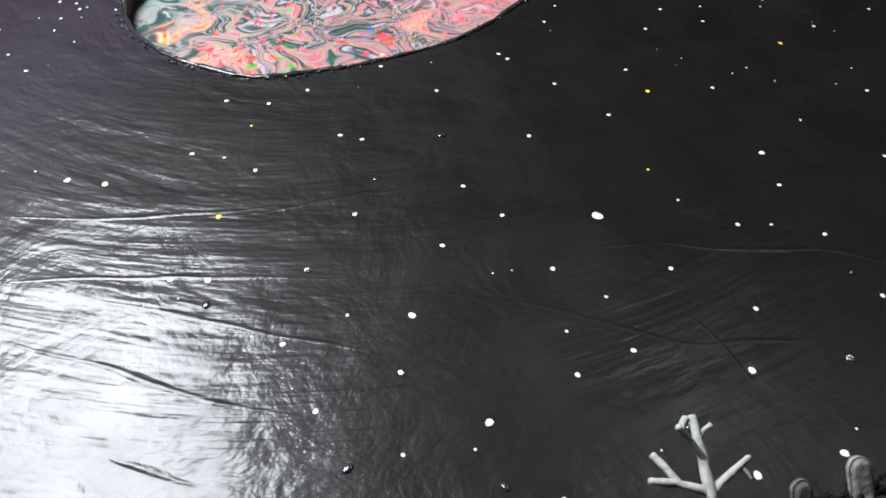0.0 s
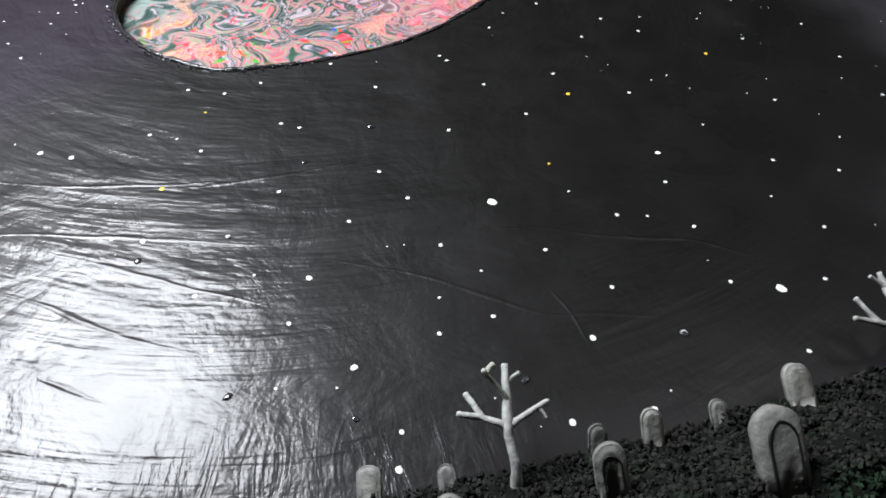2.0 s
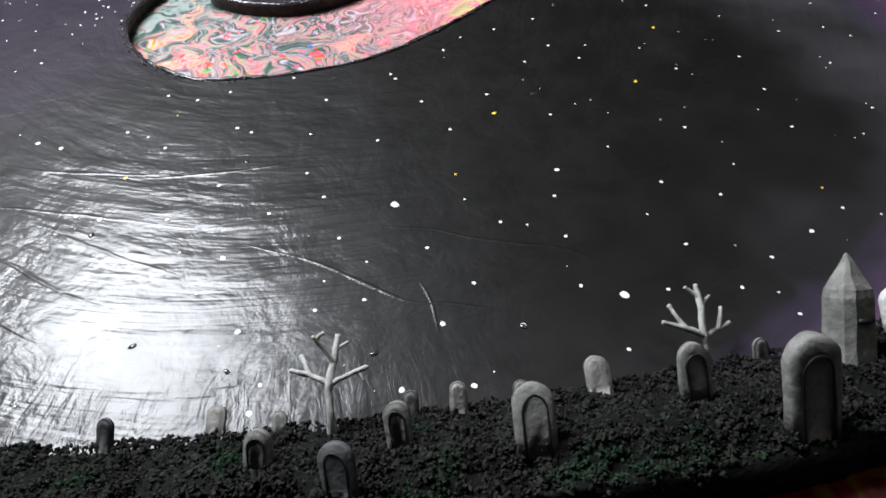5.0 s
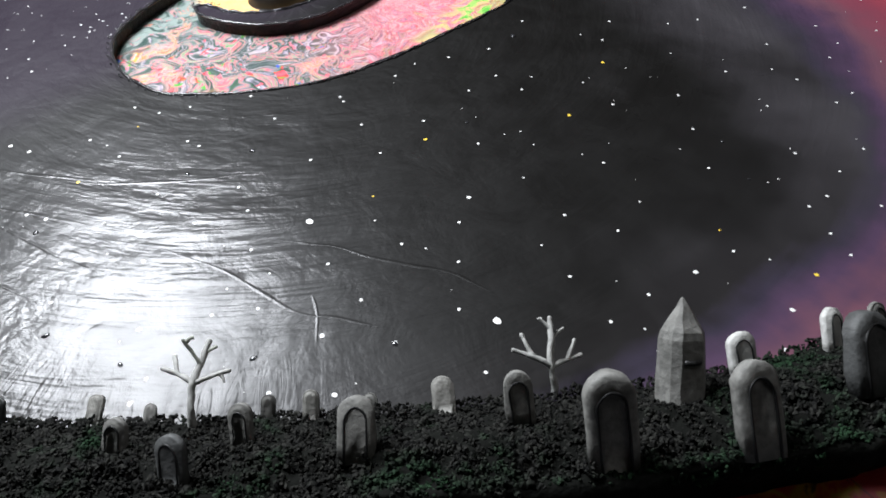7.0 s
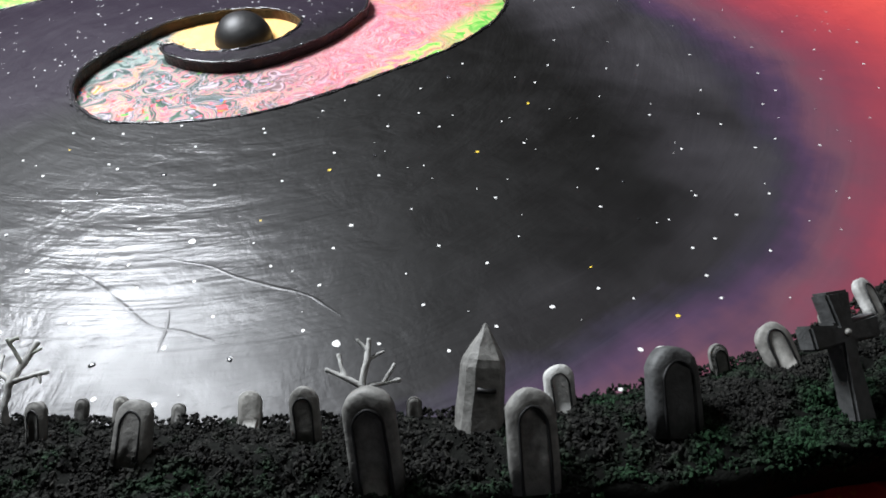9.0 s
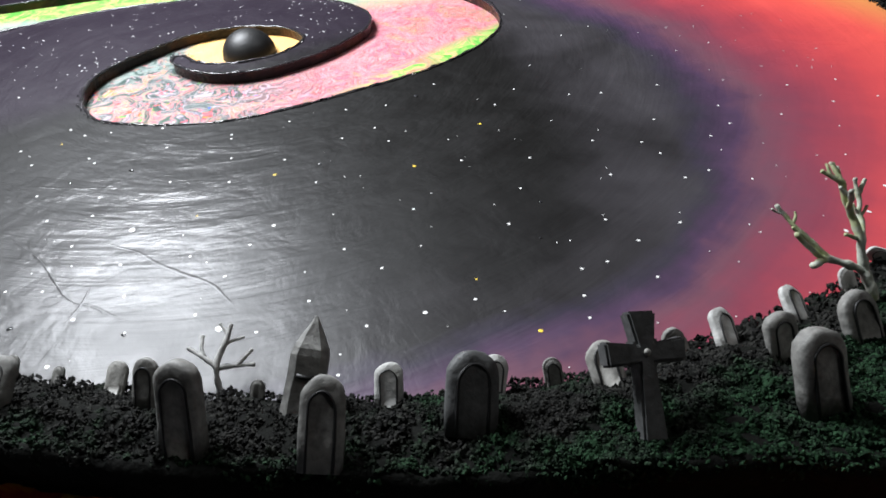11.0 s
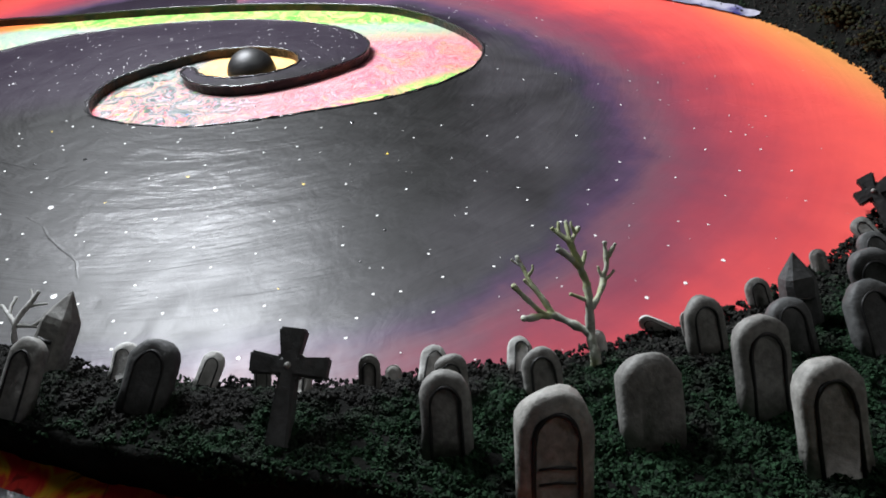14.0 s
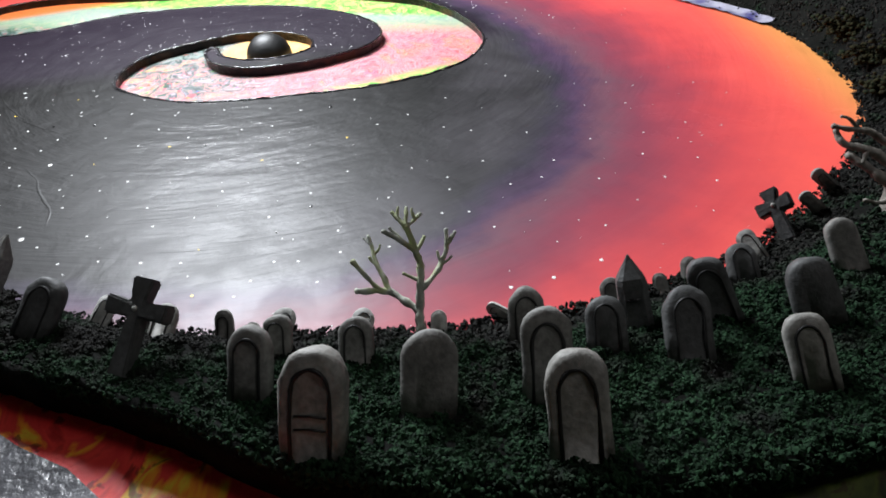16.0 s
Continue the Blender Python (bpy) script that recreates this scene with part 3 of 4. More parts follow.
# creases, lumps and beads of dried paint on the board
def paint_ridge(knots, width=0.010, height=0.0015):
    line = curve([(x - CX, y - CY, 0.0) for x, y in knots], 7)
    n = len(line)
    bm = bmesh.new()
    rows = []
    for i, p in enumerate(line):
        d = (line[min(i + 1, n - 1)] - line[max(i - 1, 0)]).normalized()
        side = Vector((-d.y, d.x, 0))
        s = math.sin(math.pi * (i + 0.15) / (n - 0.7)) * (0.75 + 0.6 * noise.noise(p * 11))
        p = p + side * 0.012 * noise.noise(p * 6)
        rows.append([bm.verts.new(p + side * width * a * (0.3 + 0.7 * s) + Vector((0, 0, 0.0006 + height * max(s, 0) * z))) for a, z in ((-1.0, -0.3), (-0.35, 0.75), (0.05, 1.0), (0.4, 0.35), (1.2, -0.3))])
    for q, u in zip(rows, rows[1:]):
        for c in range(4):
            bm.faces.new((q[c], u[c], u[c + 1], q[c + 1]))
    part("paint_ridge", bm, SKY, panel)


paint_ridge([(-1.316, -0.818), (-1.173, -0.727), (-1.015, -0.63), (-0.843, -0.501), (-0.711, -0.386)])
paint_ridge([(-1.122, -0.961), (-0.967, -0.85), (-0.80, -0.745), (-0.627, -0.643), (-0.40, -0.50)])
paint_ridge([(-0.952, -0.895), (-0.722, -0.823), (-0.587, -0.785), (-0.433, -0.739), (-0.227, -0.665)])
paint_ridge([(-0.978, -1.067), (-0.837, -1.035), (-0.707, -0.999), (-0.572, -0.972), (-0.422, -0.936), (-0.266, -0.878)])
paint_ridge([(-0.554, -1.144), (-0.474, -1.128), (-0.374, -1.099)])
paint_ridge([(-0.267, -0.476), (0.012, -0.365), (0.325, -0.294), (0.444, -0.214), (0.614, -0.118)])
paint_ridge([(0.001, -0.147), (0.151, -0.033), (0.36, 0.071), (0.583, 0.201), (0.728, 0.23)])
paint_ridge([(-0.894, -0.565), (-0.698, -0.393), (-0.50, -0.142), (-0.382, 0.025)])
paint_ridge([(0.482, -0.321), (0.404, -0.264), (0.307, -0.219)], 0.009, 0.002)
random.seed(21)
BEAD = plain("gloss_black_lump", (0.03, 0.03, 0.033), 0.12, 1.0, 0.4, 300.0, 0.0004)


def paint_lump(x, y, size):
    bm = bmesh.new()
    bmesh.ops.create_icosphere(bm, subdivisions=2, radius=1.0)
    for v in bm.verts:
        v.co = Vector((v.co.x * 1.5, v.co.y, v.co.z * 0.4)) * size * 0.62 * (1 + 0.35 * noise.noise(v.co * 2 + Vector((x * 9, y * 9, 0))))
    bmesh.ops.rotate(bm, verts=bm.verts, matrix=Matrix.Rotation(x * 5 + y, 3, "Z"))
    bmesh.ops.translate(bm, verts=bm.verts, vec=(x - CX, y - CY, 0.001))
    part("paint_lump", bm, BEAD, panel)


for x, y, size in ((-0.53, 0.09, 0.016), (-0.585, -0.184, 0.012), (-0.665, -0.765, 0.014), (-0.152, -0.931, 0.014), (-0.53, -0.559, 0.008), (-0.424, 1.602, 0.018), (0.658, -0.149, 0.012),
                   (0.392, -0.501, 0.014), (0.125, -0.81, 0.012), (0.818, 1.538, 0.010), (-0.922, 1.059, 0.009), (1.024, 1.387, 0.007), (-0.04, 0.876, 0.010)):
    paint_lump(x, y, size)

verts, faces = [], []
for i in range(0, len(CUT)):
    a, d = CUT[i], (CUT[i] - CUT[i - 1]).normalized()
    tip = -2.3 < a.x < -1.0 and a.y < 0.9
    for k in range(5 if tip else 2):
        off = random.uniform(-0.010, 0.022 if tip else 0.014) * (1 if random.random() < 0.8 else -0.3)
        p = a + d * random.uniform(0, 0.08) + Vector((d.y, -d.x, 0)) * off
        s = random.uniform(0.002, 0.0055)
        m = len(verts)
        for vx, vy, vz in ICO_BEAD:
            verts.append((p.x - CX + vx * s * 1.3, p.y - CY + vy * s, 0.006 + vz * s * 0.8))
        faces += [tuple(m + q for q in f) for f in ICO_FACES]
tagged(sheet("dried_paint", verts, faces, BEAD, panel), "tiny gloss beads of dried paint along the cut edge", kind="stuff")


# ---- bank of turf ----
def bank():
    ring = []
    verts, faces = [], []
    span = list(range(-110, 112, 1))
    cols = 22
    for th in span:
        r0, w = soft_rim(th), bank_w(th)
        for c in range(cols + 1):
            s = c / cols
            dr = s * w
            x, y = at(th, r0 + dr)
            p = Vector((x, y, 0))
            jag = 0.035 * noise.noise(p * 6) + 0.02 * noise.noise(p * 17)
            edge = 1 if 0 < c < cols else 0.5
            x, y = at(th, r0 + dr + jag * (1.0 if c in (0, cols) else 0.5))
            z = bank_z(th, dr) + edge * (0.022 * noise.noise(p * 14) + 0.014 * noise.noise(p * 38))
            if c == 0:
                z = -0.01
            if c == cols:
                z -= 0.05
            verts.append((x, y, z))
        x, y = at(th, r0 + w - 0.03)
        verts.append((x, y, -0.12))
    n = cols + 2
    for i in range(len(span) - 1):
        for c in range(n - 1):
            a = i * n + c
            faces.append((a, a + 1, a + n + 1, a + n))
    return verts, faces


turf = tagged(holder("graveyard_bank", 0, 0, 0), "mounded bank of dark green and black crumbled turf round the panel", "bank")
verts, faces = bank()
sheet("soil", verts, faces, SOIL, turf)

random.seed(11)
np.random.seed(11)
ico = bmesh.new()
bmesh.ops.create_icosphere(ico, subdivisions=1, radius=1.0)
ICO_V = np.array([v.co[:] for v in ico.verts])
ICO_F = np.array([[v.index for v in f.verts] for f in ico.faces])
ico.free()
V, F = [], []
count = 0
for k in range(165000):
    near = k > 100000
    th = random.uniform(-6, 38) if near else random.uniform(-72, 92)
    w = bank_w(th)
    s = random.random()
    if random.random() > 0.35 + 0.65 * w:
        continue
    if near and s < 0.2:
        continue
    dr = s * w * 1.015 - 0.012
    x, y = at(th, soft_rim(th) + dr)
    p = Vector((x, y, 0))
    clump = 0.5 + noise.noise(p * 9)
    size = random.uniform(0.0042, 0.0105) * (0.8 + 0.5 * clump) * (1.2 if th > 5 else 0.85)
    z = bank_z(th, max(dr, 0)) + 0.022 * noise.noise(p * 14) + 0.014 * noise.noise(p * 38) + size * 0.35
    if s > 0.95:
        z -= random.uniform(0, 0.07)
    a, b_, c_ = (random.uniform(0, 6.28) for _ in range(3))
    R = np.array(Euler((a, b_, c_)).to_matrix())
    shape = ICO_V * np.random.uniform(0.55, 1.25, (len(ICO_V), 1)) * np.array([1.35, 0.9, 0.65]) * size
    V.append(shape @ R.T + np.array([x, y, z]))
    F.append(ICO_F + count * len(ICO_V))
    count += 1
mesh = bpy.data.meshes.new("scatter_turf")
mesh.from_pydata((np.concatenate(V) * D).tolist(), [], np.concatenate(F).tolist())
mesh.materials.append(MOSS)
crumbs = new("scatter_turf", mesh)
crumbs.parent = turf
tagged(crumbs, "loose crumbs of dark green and black scatter turf", kind="stuff")


# ---- fire ring, outer grey board, table and room ----
bm = bmesh.new()
inner = [bm.verts.new((*at(th, soft_rim(th) + 0.10), -0.045)) for th in range(-180, 180, 6)]
outer = [bm.verts.new((*at(th, max(soft_rim(th), 2.7) + 3.2), -0.045)) for th in range(-180, 180, 6)]
for i in range(len(inner)):
    j = (i + 1) % len(inner)
    bm.faces.new((inner[i], outer[i], outer[j], inner[j]))
tagged(part("fire_board", bm, FIRE, smooth=False), "lower board painted with red, orange and yellow flames", "painting", kind="structure")

bm = bmesh.new()
inner, outer, under = [], [], []
for th in range(-180, 180, 3):
    r = soft_rim(th) + bank_w(th) + float(np.interp(th, [-20, -9, -4, -1.5, 6, 20, 90, 100], [0.09, 0.135, 0.19, 0.225, 0.52, 2.3, 2.4, 0.2])) + 0.02 * noise.noise(Vector((th * 0.2, 0, 0)))
    inner.append(bm.verts.new((*at(th, r), -0.015)))
    under.append(bm.verts.new((*at(th, r), -0.05)))
    g = radians(th)
    k = 6.2 / max(abs(math.cos(g)), abs(math.sin(g)))
    outer.append(bm.verts.new((CX + 0.9 + k * math.cos(g), CY + 0.9 + k * math.sin(g), -0.015)))
for i in range(len(inner)):
    j = (i + 1) % len(inner)
    bm.faces.new((inner[i], outer[i], outer[j], inner[j]))
    bm.faces.new((under[i], inner[i], inner[j], under[j]))
tagged(part("outer_board", bm, SILVER, smooth=False), "brushed silver-grey painted border board", "board", kind="structure")


def block(name, x0, y0, z0, x1, y1, z1, mat, label, category):
    bm = bmesh.new()
    bmesh.ops.create_cube(bm, size=1)
    bmesh.ops.scale(bm, vec=(x1 - x0, y1 - y0, z1 - z0), verts=bm.verts)
    bmesh.ops.translate(bm, vec=((x0 + x1) / 2, (y0 + y1) / 2, (z0 + z1) / 2), verts=bm.verts)
    bmesh.ops.bevel(bm, geom=bm.edges[:], offset=0.03, segments=2, affect="EDGES")
    return tagged(part(name, bm, mat, smooth=False), label, category, kind="structure")


block("table_top", -8.5, -7.0, -0.6, 7.2, 8.8, -0.115, WOOD, "dark wooden table top under the boards", "table")
block("floor", -22, -20, -8.2, 22, 24, -7.9, WOOD, "dark wooden room floor", "floor")
block("wall_north", -22, 24, -8, 22, 24.8, 17, PLASTER, "plain dim plaster wall", "wall")
block("wall_south", -22, -20.8, -8, 22, -20, 17, PLASTER, "plain dim plaster wall", "wall")
block("wall_east", 22, -20, -8, 22.8, 24, 17, PLASTER, "plain dim plaster wall", "wall")
block("wall_west", -22.8, -20, -8, -22, 24, 17, PLASTER, "plain dim plaster wall", "wall")
block("ceiling", -22, -20, 17, 22, 24, 17.6, PLASTER, "plain dim plaster ceiling", "ceiling")


bm = bmesh.new()
rows = []
for th in np.arange(82.5, 108, 0.5):
    rows.append([bm.verts.new((*at(th, soft_rim(th) + dr + 0.012 * noise.noise(Vector((th * 0.4, dr * 9, 0)))), max(0.012, bank_z(th, dr) + 0.02 + 0.01 * noise.noise(Vector((th, dr * 20, 4)))))) for dr in (-0.06, -0.035, -0.01, 0.02, 0.05)])
for q, u in zip(rows, rows[1:]):
    for c in range(4):
        bm.faces.new((q[c], q[c + 1], u[c + 1], u[c]))
tagged(part("painted_shoreline", bm, FOAM), "thick blue and white paint along the far pool edge", "paint", kind="structure")


# dried moss on the far bank
DRY = plain("dried_brown_moss", (0.020, 0.019, 0.007), 0.9, 0.15, 0.6, 500.0, 0.0005, (0.012, 0.018, 0.008))


def moss_clump(x, y, length, wide, high, turn):
    th, dr = where(x, y)
    verts, faces = [], []
    for k in range(260):
        a, b_, c_ = random.gauss(0, 0.42), random.gauss(0, 0.42), abs(random.gauss(0, 0.5))
        px, py = a * length, b_ * wide
        cx, cy = px * math.cos(turn) - py * math.sin(turn), px * math.sin(turn) + py * math.cos(turn)
        s = random.uniform(0.008, 0.02)
        m = len(verts)
        for vx, vy, vz in ICO_BEAD:
            verts.append((x + cx + vx * s * random.uniform(0.6, 1.5), y + cy + vy * s, bank_z(th, max(dr, 0)) + c_ * high + vz * s * 0.8))
        faces += [tuple(m + q for q in f) for f in ICO_FACES]
    ob = sheet("moss_clump", verts, faces, DRY)
    tagged(ob, "ragged clump of dried brown and olive moss on the bank", "moss", "moss clumps on the bank")


random.seed(33)
moss_clump(-0.40, 4.98, 0.20, 0.09, 0.10, 0.9)
moss_clump(0.05, 4.90, 0.26, 0.10, 0.12, 0.8)
moss_clump(0.40, 4.75, 0.16, 0.09, 0.08, 0.6)


# ---- gravestones ----
SUNK = 0.028                  # how deep a stone goes into the turf


def stance(x, y, lean, spin=0.0, inward=30.0, face=0.0):
    """On the bank at x, y: front outwards, tipped inwards, leaning sideways by lean degrees."""
    th, dr = where(x, y)
    g = radians(th + spin)
    out = Vector((math.cos(g), math.sin(g), 0))
    along = Vector((-out.y, out.x, 0))
    up = (Vector((0, 0, 1)) - out * math.tan(radians(inward)) + along * math.tan(radians(lean))).normalized()
    g += radians(face)
    out = Vector((math.cos(g), math.sin(g), 0))
    back = (-out - up * (-out).dot(up)).normalized()
    right = back.cross(up)
    turn = Matrix((right, back, up)).transposed().to_4x4()
    foot = Vector((x, y, bank_z(th, dr) + 0.008)) - up * SUNK
    return Matrix.Translation(foot * D) @ turn


def facing(th):
    """How far the fronts are turned from the outward line, in degrees."""
    return float(np.interp(th, [-40, 0, 12, 30], [-12, -20, -22, -40]))


def arch_line(w, h, n=14, flat=0.0):
    """The outline of a stone: up one side, over the round head, down the other."""
    r = w / 2
    rise = r * (1 - flat)
    pts = [(-r, 0.0), (-r * 1.0, (h - rise) * 0.5)]
    pts += [(-r * math.cos(math.pi * i / n), h - rise + rise * math.sin(math.pi * i / n)) for i in range(n + 1)]
    return pts + [(r, (h - rise) * 0.5), (r, 0.0)]


count_seed = [0]


def gravestone(x, y, h, w, lean=0.0, tone=STONE, arch=True, spin=0.0, flat=0.0, inward=30.0, bar=False):
    count_seed[0] += 1
    seed = Vector((count_seed[0] * 3.7, 1.3, 0))
    h += SUNK
    deep = min(0.42 * w, 0.075)
    turn = stance(x, y, lean, 0.0, inward, facing(where(x, y)[0]) + spin)
    words = {"grey_painted_clay": "grey", "pale_painted_clay": "pale grey", "dark_and_shaded_clay": "dark slate grey", "lamplit_pale_clay": "lamp-bright pale"}[tone.name]
    shape = "round-headed" if flat < 0.2 else "flat-topped"
    marks = "with a black arch line" if arch else "with a plain front"
    size = "tall" if h > 0.24 else "small" if h < 0.14 else "squat"
    thing = tagged(new("gravestone"), f"{size} {words} {shape} clay gravestone {marks}", "gravestone", "gravestones on the bank")
    thing.empty_display_size = 0.005
    thing.matrix_world = turn
    outline = arch_line(w, h, 11, flat)
    bm = bmesh.new()
    layers = [(deep / 2, 0.40), (deep / 2, 0.80), (deep / 2 - 0.006, 0.93), (deep * 0.3, 1.0), (-deep * 0.3, 1.0), (-deep / 2 + 0.006, 0.93), (-deep / 2, 0.80), (-deep / 2, 0.40)]
    rings = []
    mid = h * 0.5
    for yy, k in layers:
        ring = []
        for px, pz in outline:
            inset = (1 - k) * w * 0.5
            sx = px * k
            sz = pz if pz == 0 else max(0.0, pz - inset * (pz / h))
            v = Vector((sx, yy, sz))
            d = 0.0085 * (w / 0.15)
            v += Vector((noise.noise(v * 16 + seed), noise.noise(v * 16 + seed * 2), noise.noise(v * 16 + seed * 3))) * d
            v += Vector((noise.noise(v * 48 + seed), noise.noise(v * 48 - seed), 0)) * d * 0.35
            ring.append(bm.verts.new(v))
        rings.append(ring)
    n = len(outline)
    for q, u in zip(rings, rings[1:]):
        for i in range(n - 1):
            bm.faces.new((q[i], u[i], u[i + 1], q[i + 1]))
        bm.faces.new((q[n - 1], u[n - 1], u[0], q[0]))
    bm.faces.new(rings[0])
    bm.faces.new(rings[-1][::-1])
    bmesh.ops.recalc_face_normals(bm, faces=bm.faces[:])
    part("stone", bm, tone, thing)
    if arch:
        bm = bmesh.new()
        k = 0.60
        line = [(px * k, -deep / 2 - 0.001, pz * 0.84) for px, pz in arch_line(w, h, 14, flat)]
        line = [Vector((a + 0.004 * noise.noise(Vector((a * 30, c * 30, count_seed[0]))), b, c)) for a, b, c in line]
        tube(bm, line, [w * 0.034 * (1 + 0.4 * noise.noise(p * 30 + seed)) for p in line], 6)
        part("arch_line", bm, INK, thing, "black painted arch outline")
        if bar:
            for z in (0.30, 0.42):
                bm = bmesh.new()
                tube(bm, [Vector((-w * 0.24, -deep / 2 - 0.001, h * z)), Vector((0, -deep / 2 - 0.001, h * (z + 0.01))), Vector((w * 0.24, -deep / 2 - 0.001, h * z))], [w * 0.02] * 3, 6)
                part("line", bm, INK, thing, "black painted line")
    return thing


def obelisk(x, y, h, w, lean, label, inward=30.0, tone=STONE):
    thing = tagged(new("obelisk"), label, "obelisk")
    thing.empty_display_size = 0.005
    thing.matrix_world = stance(x, y, lean, 0.0, inward, facing(where(x, y)[0]))
    bm = bmesh.new()
    h += SUNK
    def ring(z, k):
        c = 0.62 * k
        return [bm.verts.new((a * w * 0.5, o * w * 0.45, z)) for a, o in ((k, -c), (k, c), (c, k), (-c, k), (-k, c), (-k, -c), (-c, -k), (c, -k))]
    levels = [(0, 1.05), (0.2, 1.04), (0.45, 1.02), (0.62, 1.0), (0.69, 0.93), (0.80, 0.62), (0.92, 0.26), (0.98, 0.11), (1.0, 0.04)]
    rings = [ring(h * z, k) for z, k in levels]
    for q, u in zip(rings, rings[1:]):
        for s in range(8):
            bm.faces.new((q[s], q[(s + 1) % 8], u[(s + 1) % 8], u[s]))
    bm.faces.new(rings[0][::-1])
    bm.faces.new(rings[-1])
    for v in bm.verts:
        v.co += Vector((noise.noise(v.co * 18), noise.noise(v.co * 18 + Vector((7, 0, 0))), 0)) * 0.005
    part("shaft", bm, tone, thing, smooth=False)
    bm = bmesh.new()
    f = -w * 0.46
    tube(bm, [Vector((-w * 0.24, f, h * 0.43)), Vector((0, f - 0.001, h * 0.42)), Vector((w * 0.22, f, h * 0.43))], [w * 0.07] * 3, 6)
    part("panel_line", bm, INK, thing, "black painted line")
    return thing


def cross(x, y, h, span, lean, label, tone, spin=0.0, thick=0.06, inward=30.0, arm=0.13):
    thing = tagged(new("cross_gravestone"), label, "gravestone")
    thing.empty_display_size = 0.005
    thing.matrix_world = stance(x, y, lean, 0.0, inward, facing(where(x, y)[0]) + spin)
    h += SUNK
    b = span * arm
    zc = h * 0.68
    half = span / 2
    outline = [(-b * 1.1, 0), (-b * 0.85, zc - b), (-half * 0.97, zc - b * 1.15), (-half, zc + b * 1.15), (-b * 0.85, zc + b * 0.8), (-b * 1.35, h), (b * 1.35, h * 0.99),
               (b * 0.85, zc + b * 0.8), (half, zc + b * 1.25), (half * 0.97, zc - b * 1.05), (b * 0.85, zc - b), (b * 1.1, 0)]
    bm = bmesh.new()
    front = [bm.verts.new((px, -thick / 2, pz)) for px, pz in outline]
    f = bm.faces.new(front)
    back = bmesh.ops.extrude_face_region(bm, geom=[f])
    bmesh.ops.translate(bm, vec=(0, thick, 0), verts=[g for g in back["geom"] if isinstance(g, bmesh.types.BMVert)])
    bmesh.ops.recalc_face_normals(bm, faces=bm.faces[:])
    for v in bm.verts:
        v.co += Vector((noise.noise(v.co * 20), 0, noise.noise(v.co * 20 + Vector((0, 9, 0))))) * 0.006
    bmesh.ops.bevel(bm, geom=bm.edges[:], offset=0.007, segments=2, affect="EDGES")
    part("stone", bm, tone, thing, smooth=False)
    bm = bmesh.new()
    bmesh.ops.create_uvsphere(bm, u_segments=10, v_segments=6, radius=0.010)
    bmesh.ops.translate(bm, vec=(0, -thick / 2, zc), verts=bm.verts)
    part("stud", bm, PALE, thing, "small pale stud")
    return thing


gravestone(0.097, -1.149, 0.065, 0.044, 6, SLATE_SHADE, False, inward=38)
gravestone(0.471, -0.951, 0.083, 0.067, 5, STONE, inward=39)
gravestone(0.686, -0.884, 0.113, 0.079, -3, SLATE_SHADE, inward=44)
gravestone(0.273, -0.945, 0.058, 0.050, 7, PALE, False, flat=0.3, inward=57)
gravestone(0.388, -0.832, 0.034, 0.039, 4, STONE, False, inward=56)
gravestone(0.687, -0.699, 0.103, 0.062, 1, STONE, inward=41)
gravestone(0.611, -0.582, 0.048, 0.042, 10, STONE, False, inward=41)
gravestone(0.703, -0.501, 0.070, 0.047, 9, PALE, False, inward=43)
gravestone(0.808, -0.368, 0.044, 0.041, 10, STONE, False, inward=49)
gravestone(0.946, -0.516, 0.141, 0.096, 14, STONE, inward=50)
gravestone(0.946, -0.212, 0.084, 0.066, 17, PALE, False, inward=51)
gravestone(1.164, -0.133, 0.141, 0.077, 8, STONE, inward=37)
gravestone(1.227, 0.166, 0.047, 0.045, 14, STONE, False, inward=36)
gravestone(1.411, -0.069, 0.238, 0.126, 5, STONE, flat=0.15, inward=30)
obelisk(1.411, 0.250, 0.275, 0.110, 27, "weathered grey clay obelisk with a pointed top on the turf", inward=39)
gravestone(1.488, 0.489, 0.120, 0.085, 22, LIT_CLAY, flat=0.2, inward=45)
gravestone(1.648, 0.226, 0.217, 0.118, 20, STONE, inward=43)
# dark tone here puts the shade of its backlit front into the colour
gravestone(1.764, 0.608, 0.202, 0.143, 28, SLATE_SHADE, inward=43)
gravestone(1.628, 0.766, 0.120, 0.075, 35, LIT_CLAY, inward=44)
gravestone(1.687, 0.950, 0.078, 0.058, 14, STONE, inward=36)
gravestone(1.803, 1.056, 0.118, 0.099, 26, PALE, inward=56)
# the cross is toned dark to paint in its unlit front
cross(2.028, 0.997, 0.309, 0.226, 26, "grey clay cross with flared arms on the turf, coloured dark for its unlit front", SLATE_SHADE, inward=44)
gravestone(1.830, 1.285, 0.108, 0.070, 11, STONE, inward=20)
gravestone(1.779, 1.371, 0.041, 0.054, 17, PALE, False, inward=41)
gravestone(1.868, 1.476, 0.120, 0.083, 48, LIT_CLAY, inward=60)
gravestone(2.022, 1.510, 0.126, 0.093, 10, STONE, flat=0.2, inward=28)
gravestone(2.212, 1.437, 0.221, 0.140, 13, STONE, inward=29)
gravestone(1.896, 1.769, 0.112, 0.080, 48, LIT_CLAY, inward=60)
gravestone(2.097, 1.773, 0.140, 0.112, 13, STONE, inward=36)
gravestone(2.455, 1.648, 0.302, 0.193, 12, PALE, bar=True, inward=23)
gravestone(2.336, 1.992, 0.233, 0.172, 17, STONE, False, flat=0.12, inward=33)
gravestone(1.844, 2.332, 0.098, 0.055, -55, LIT_CLAY, inward=60)
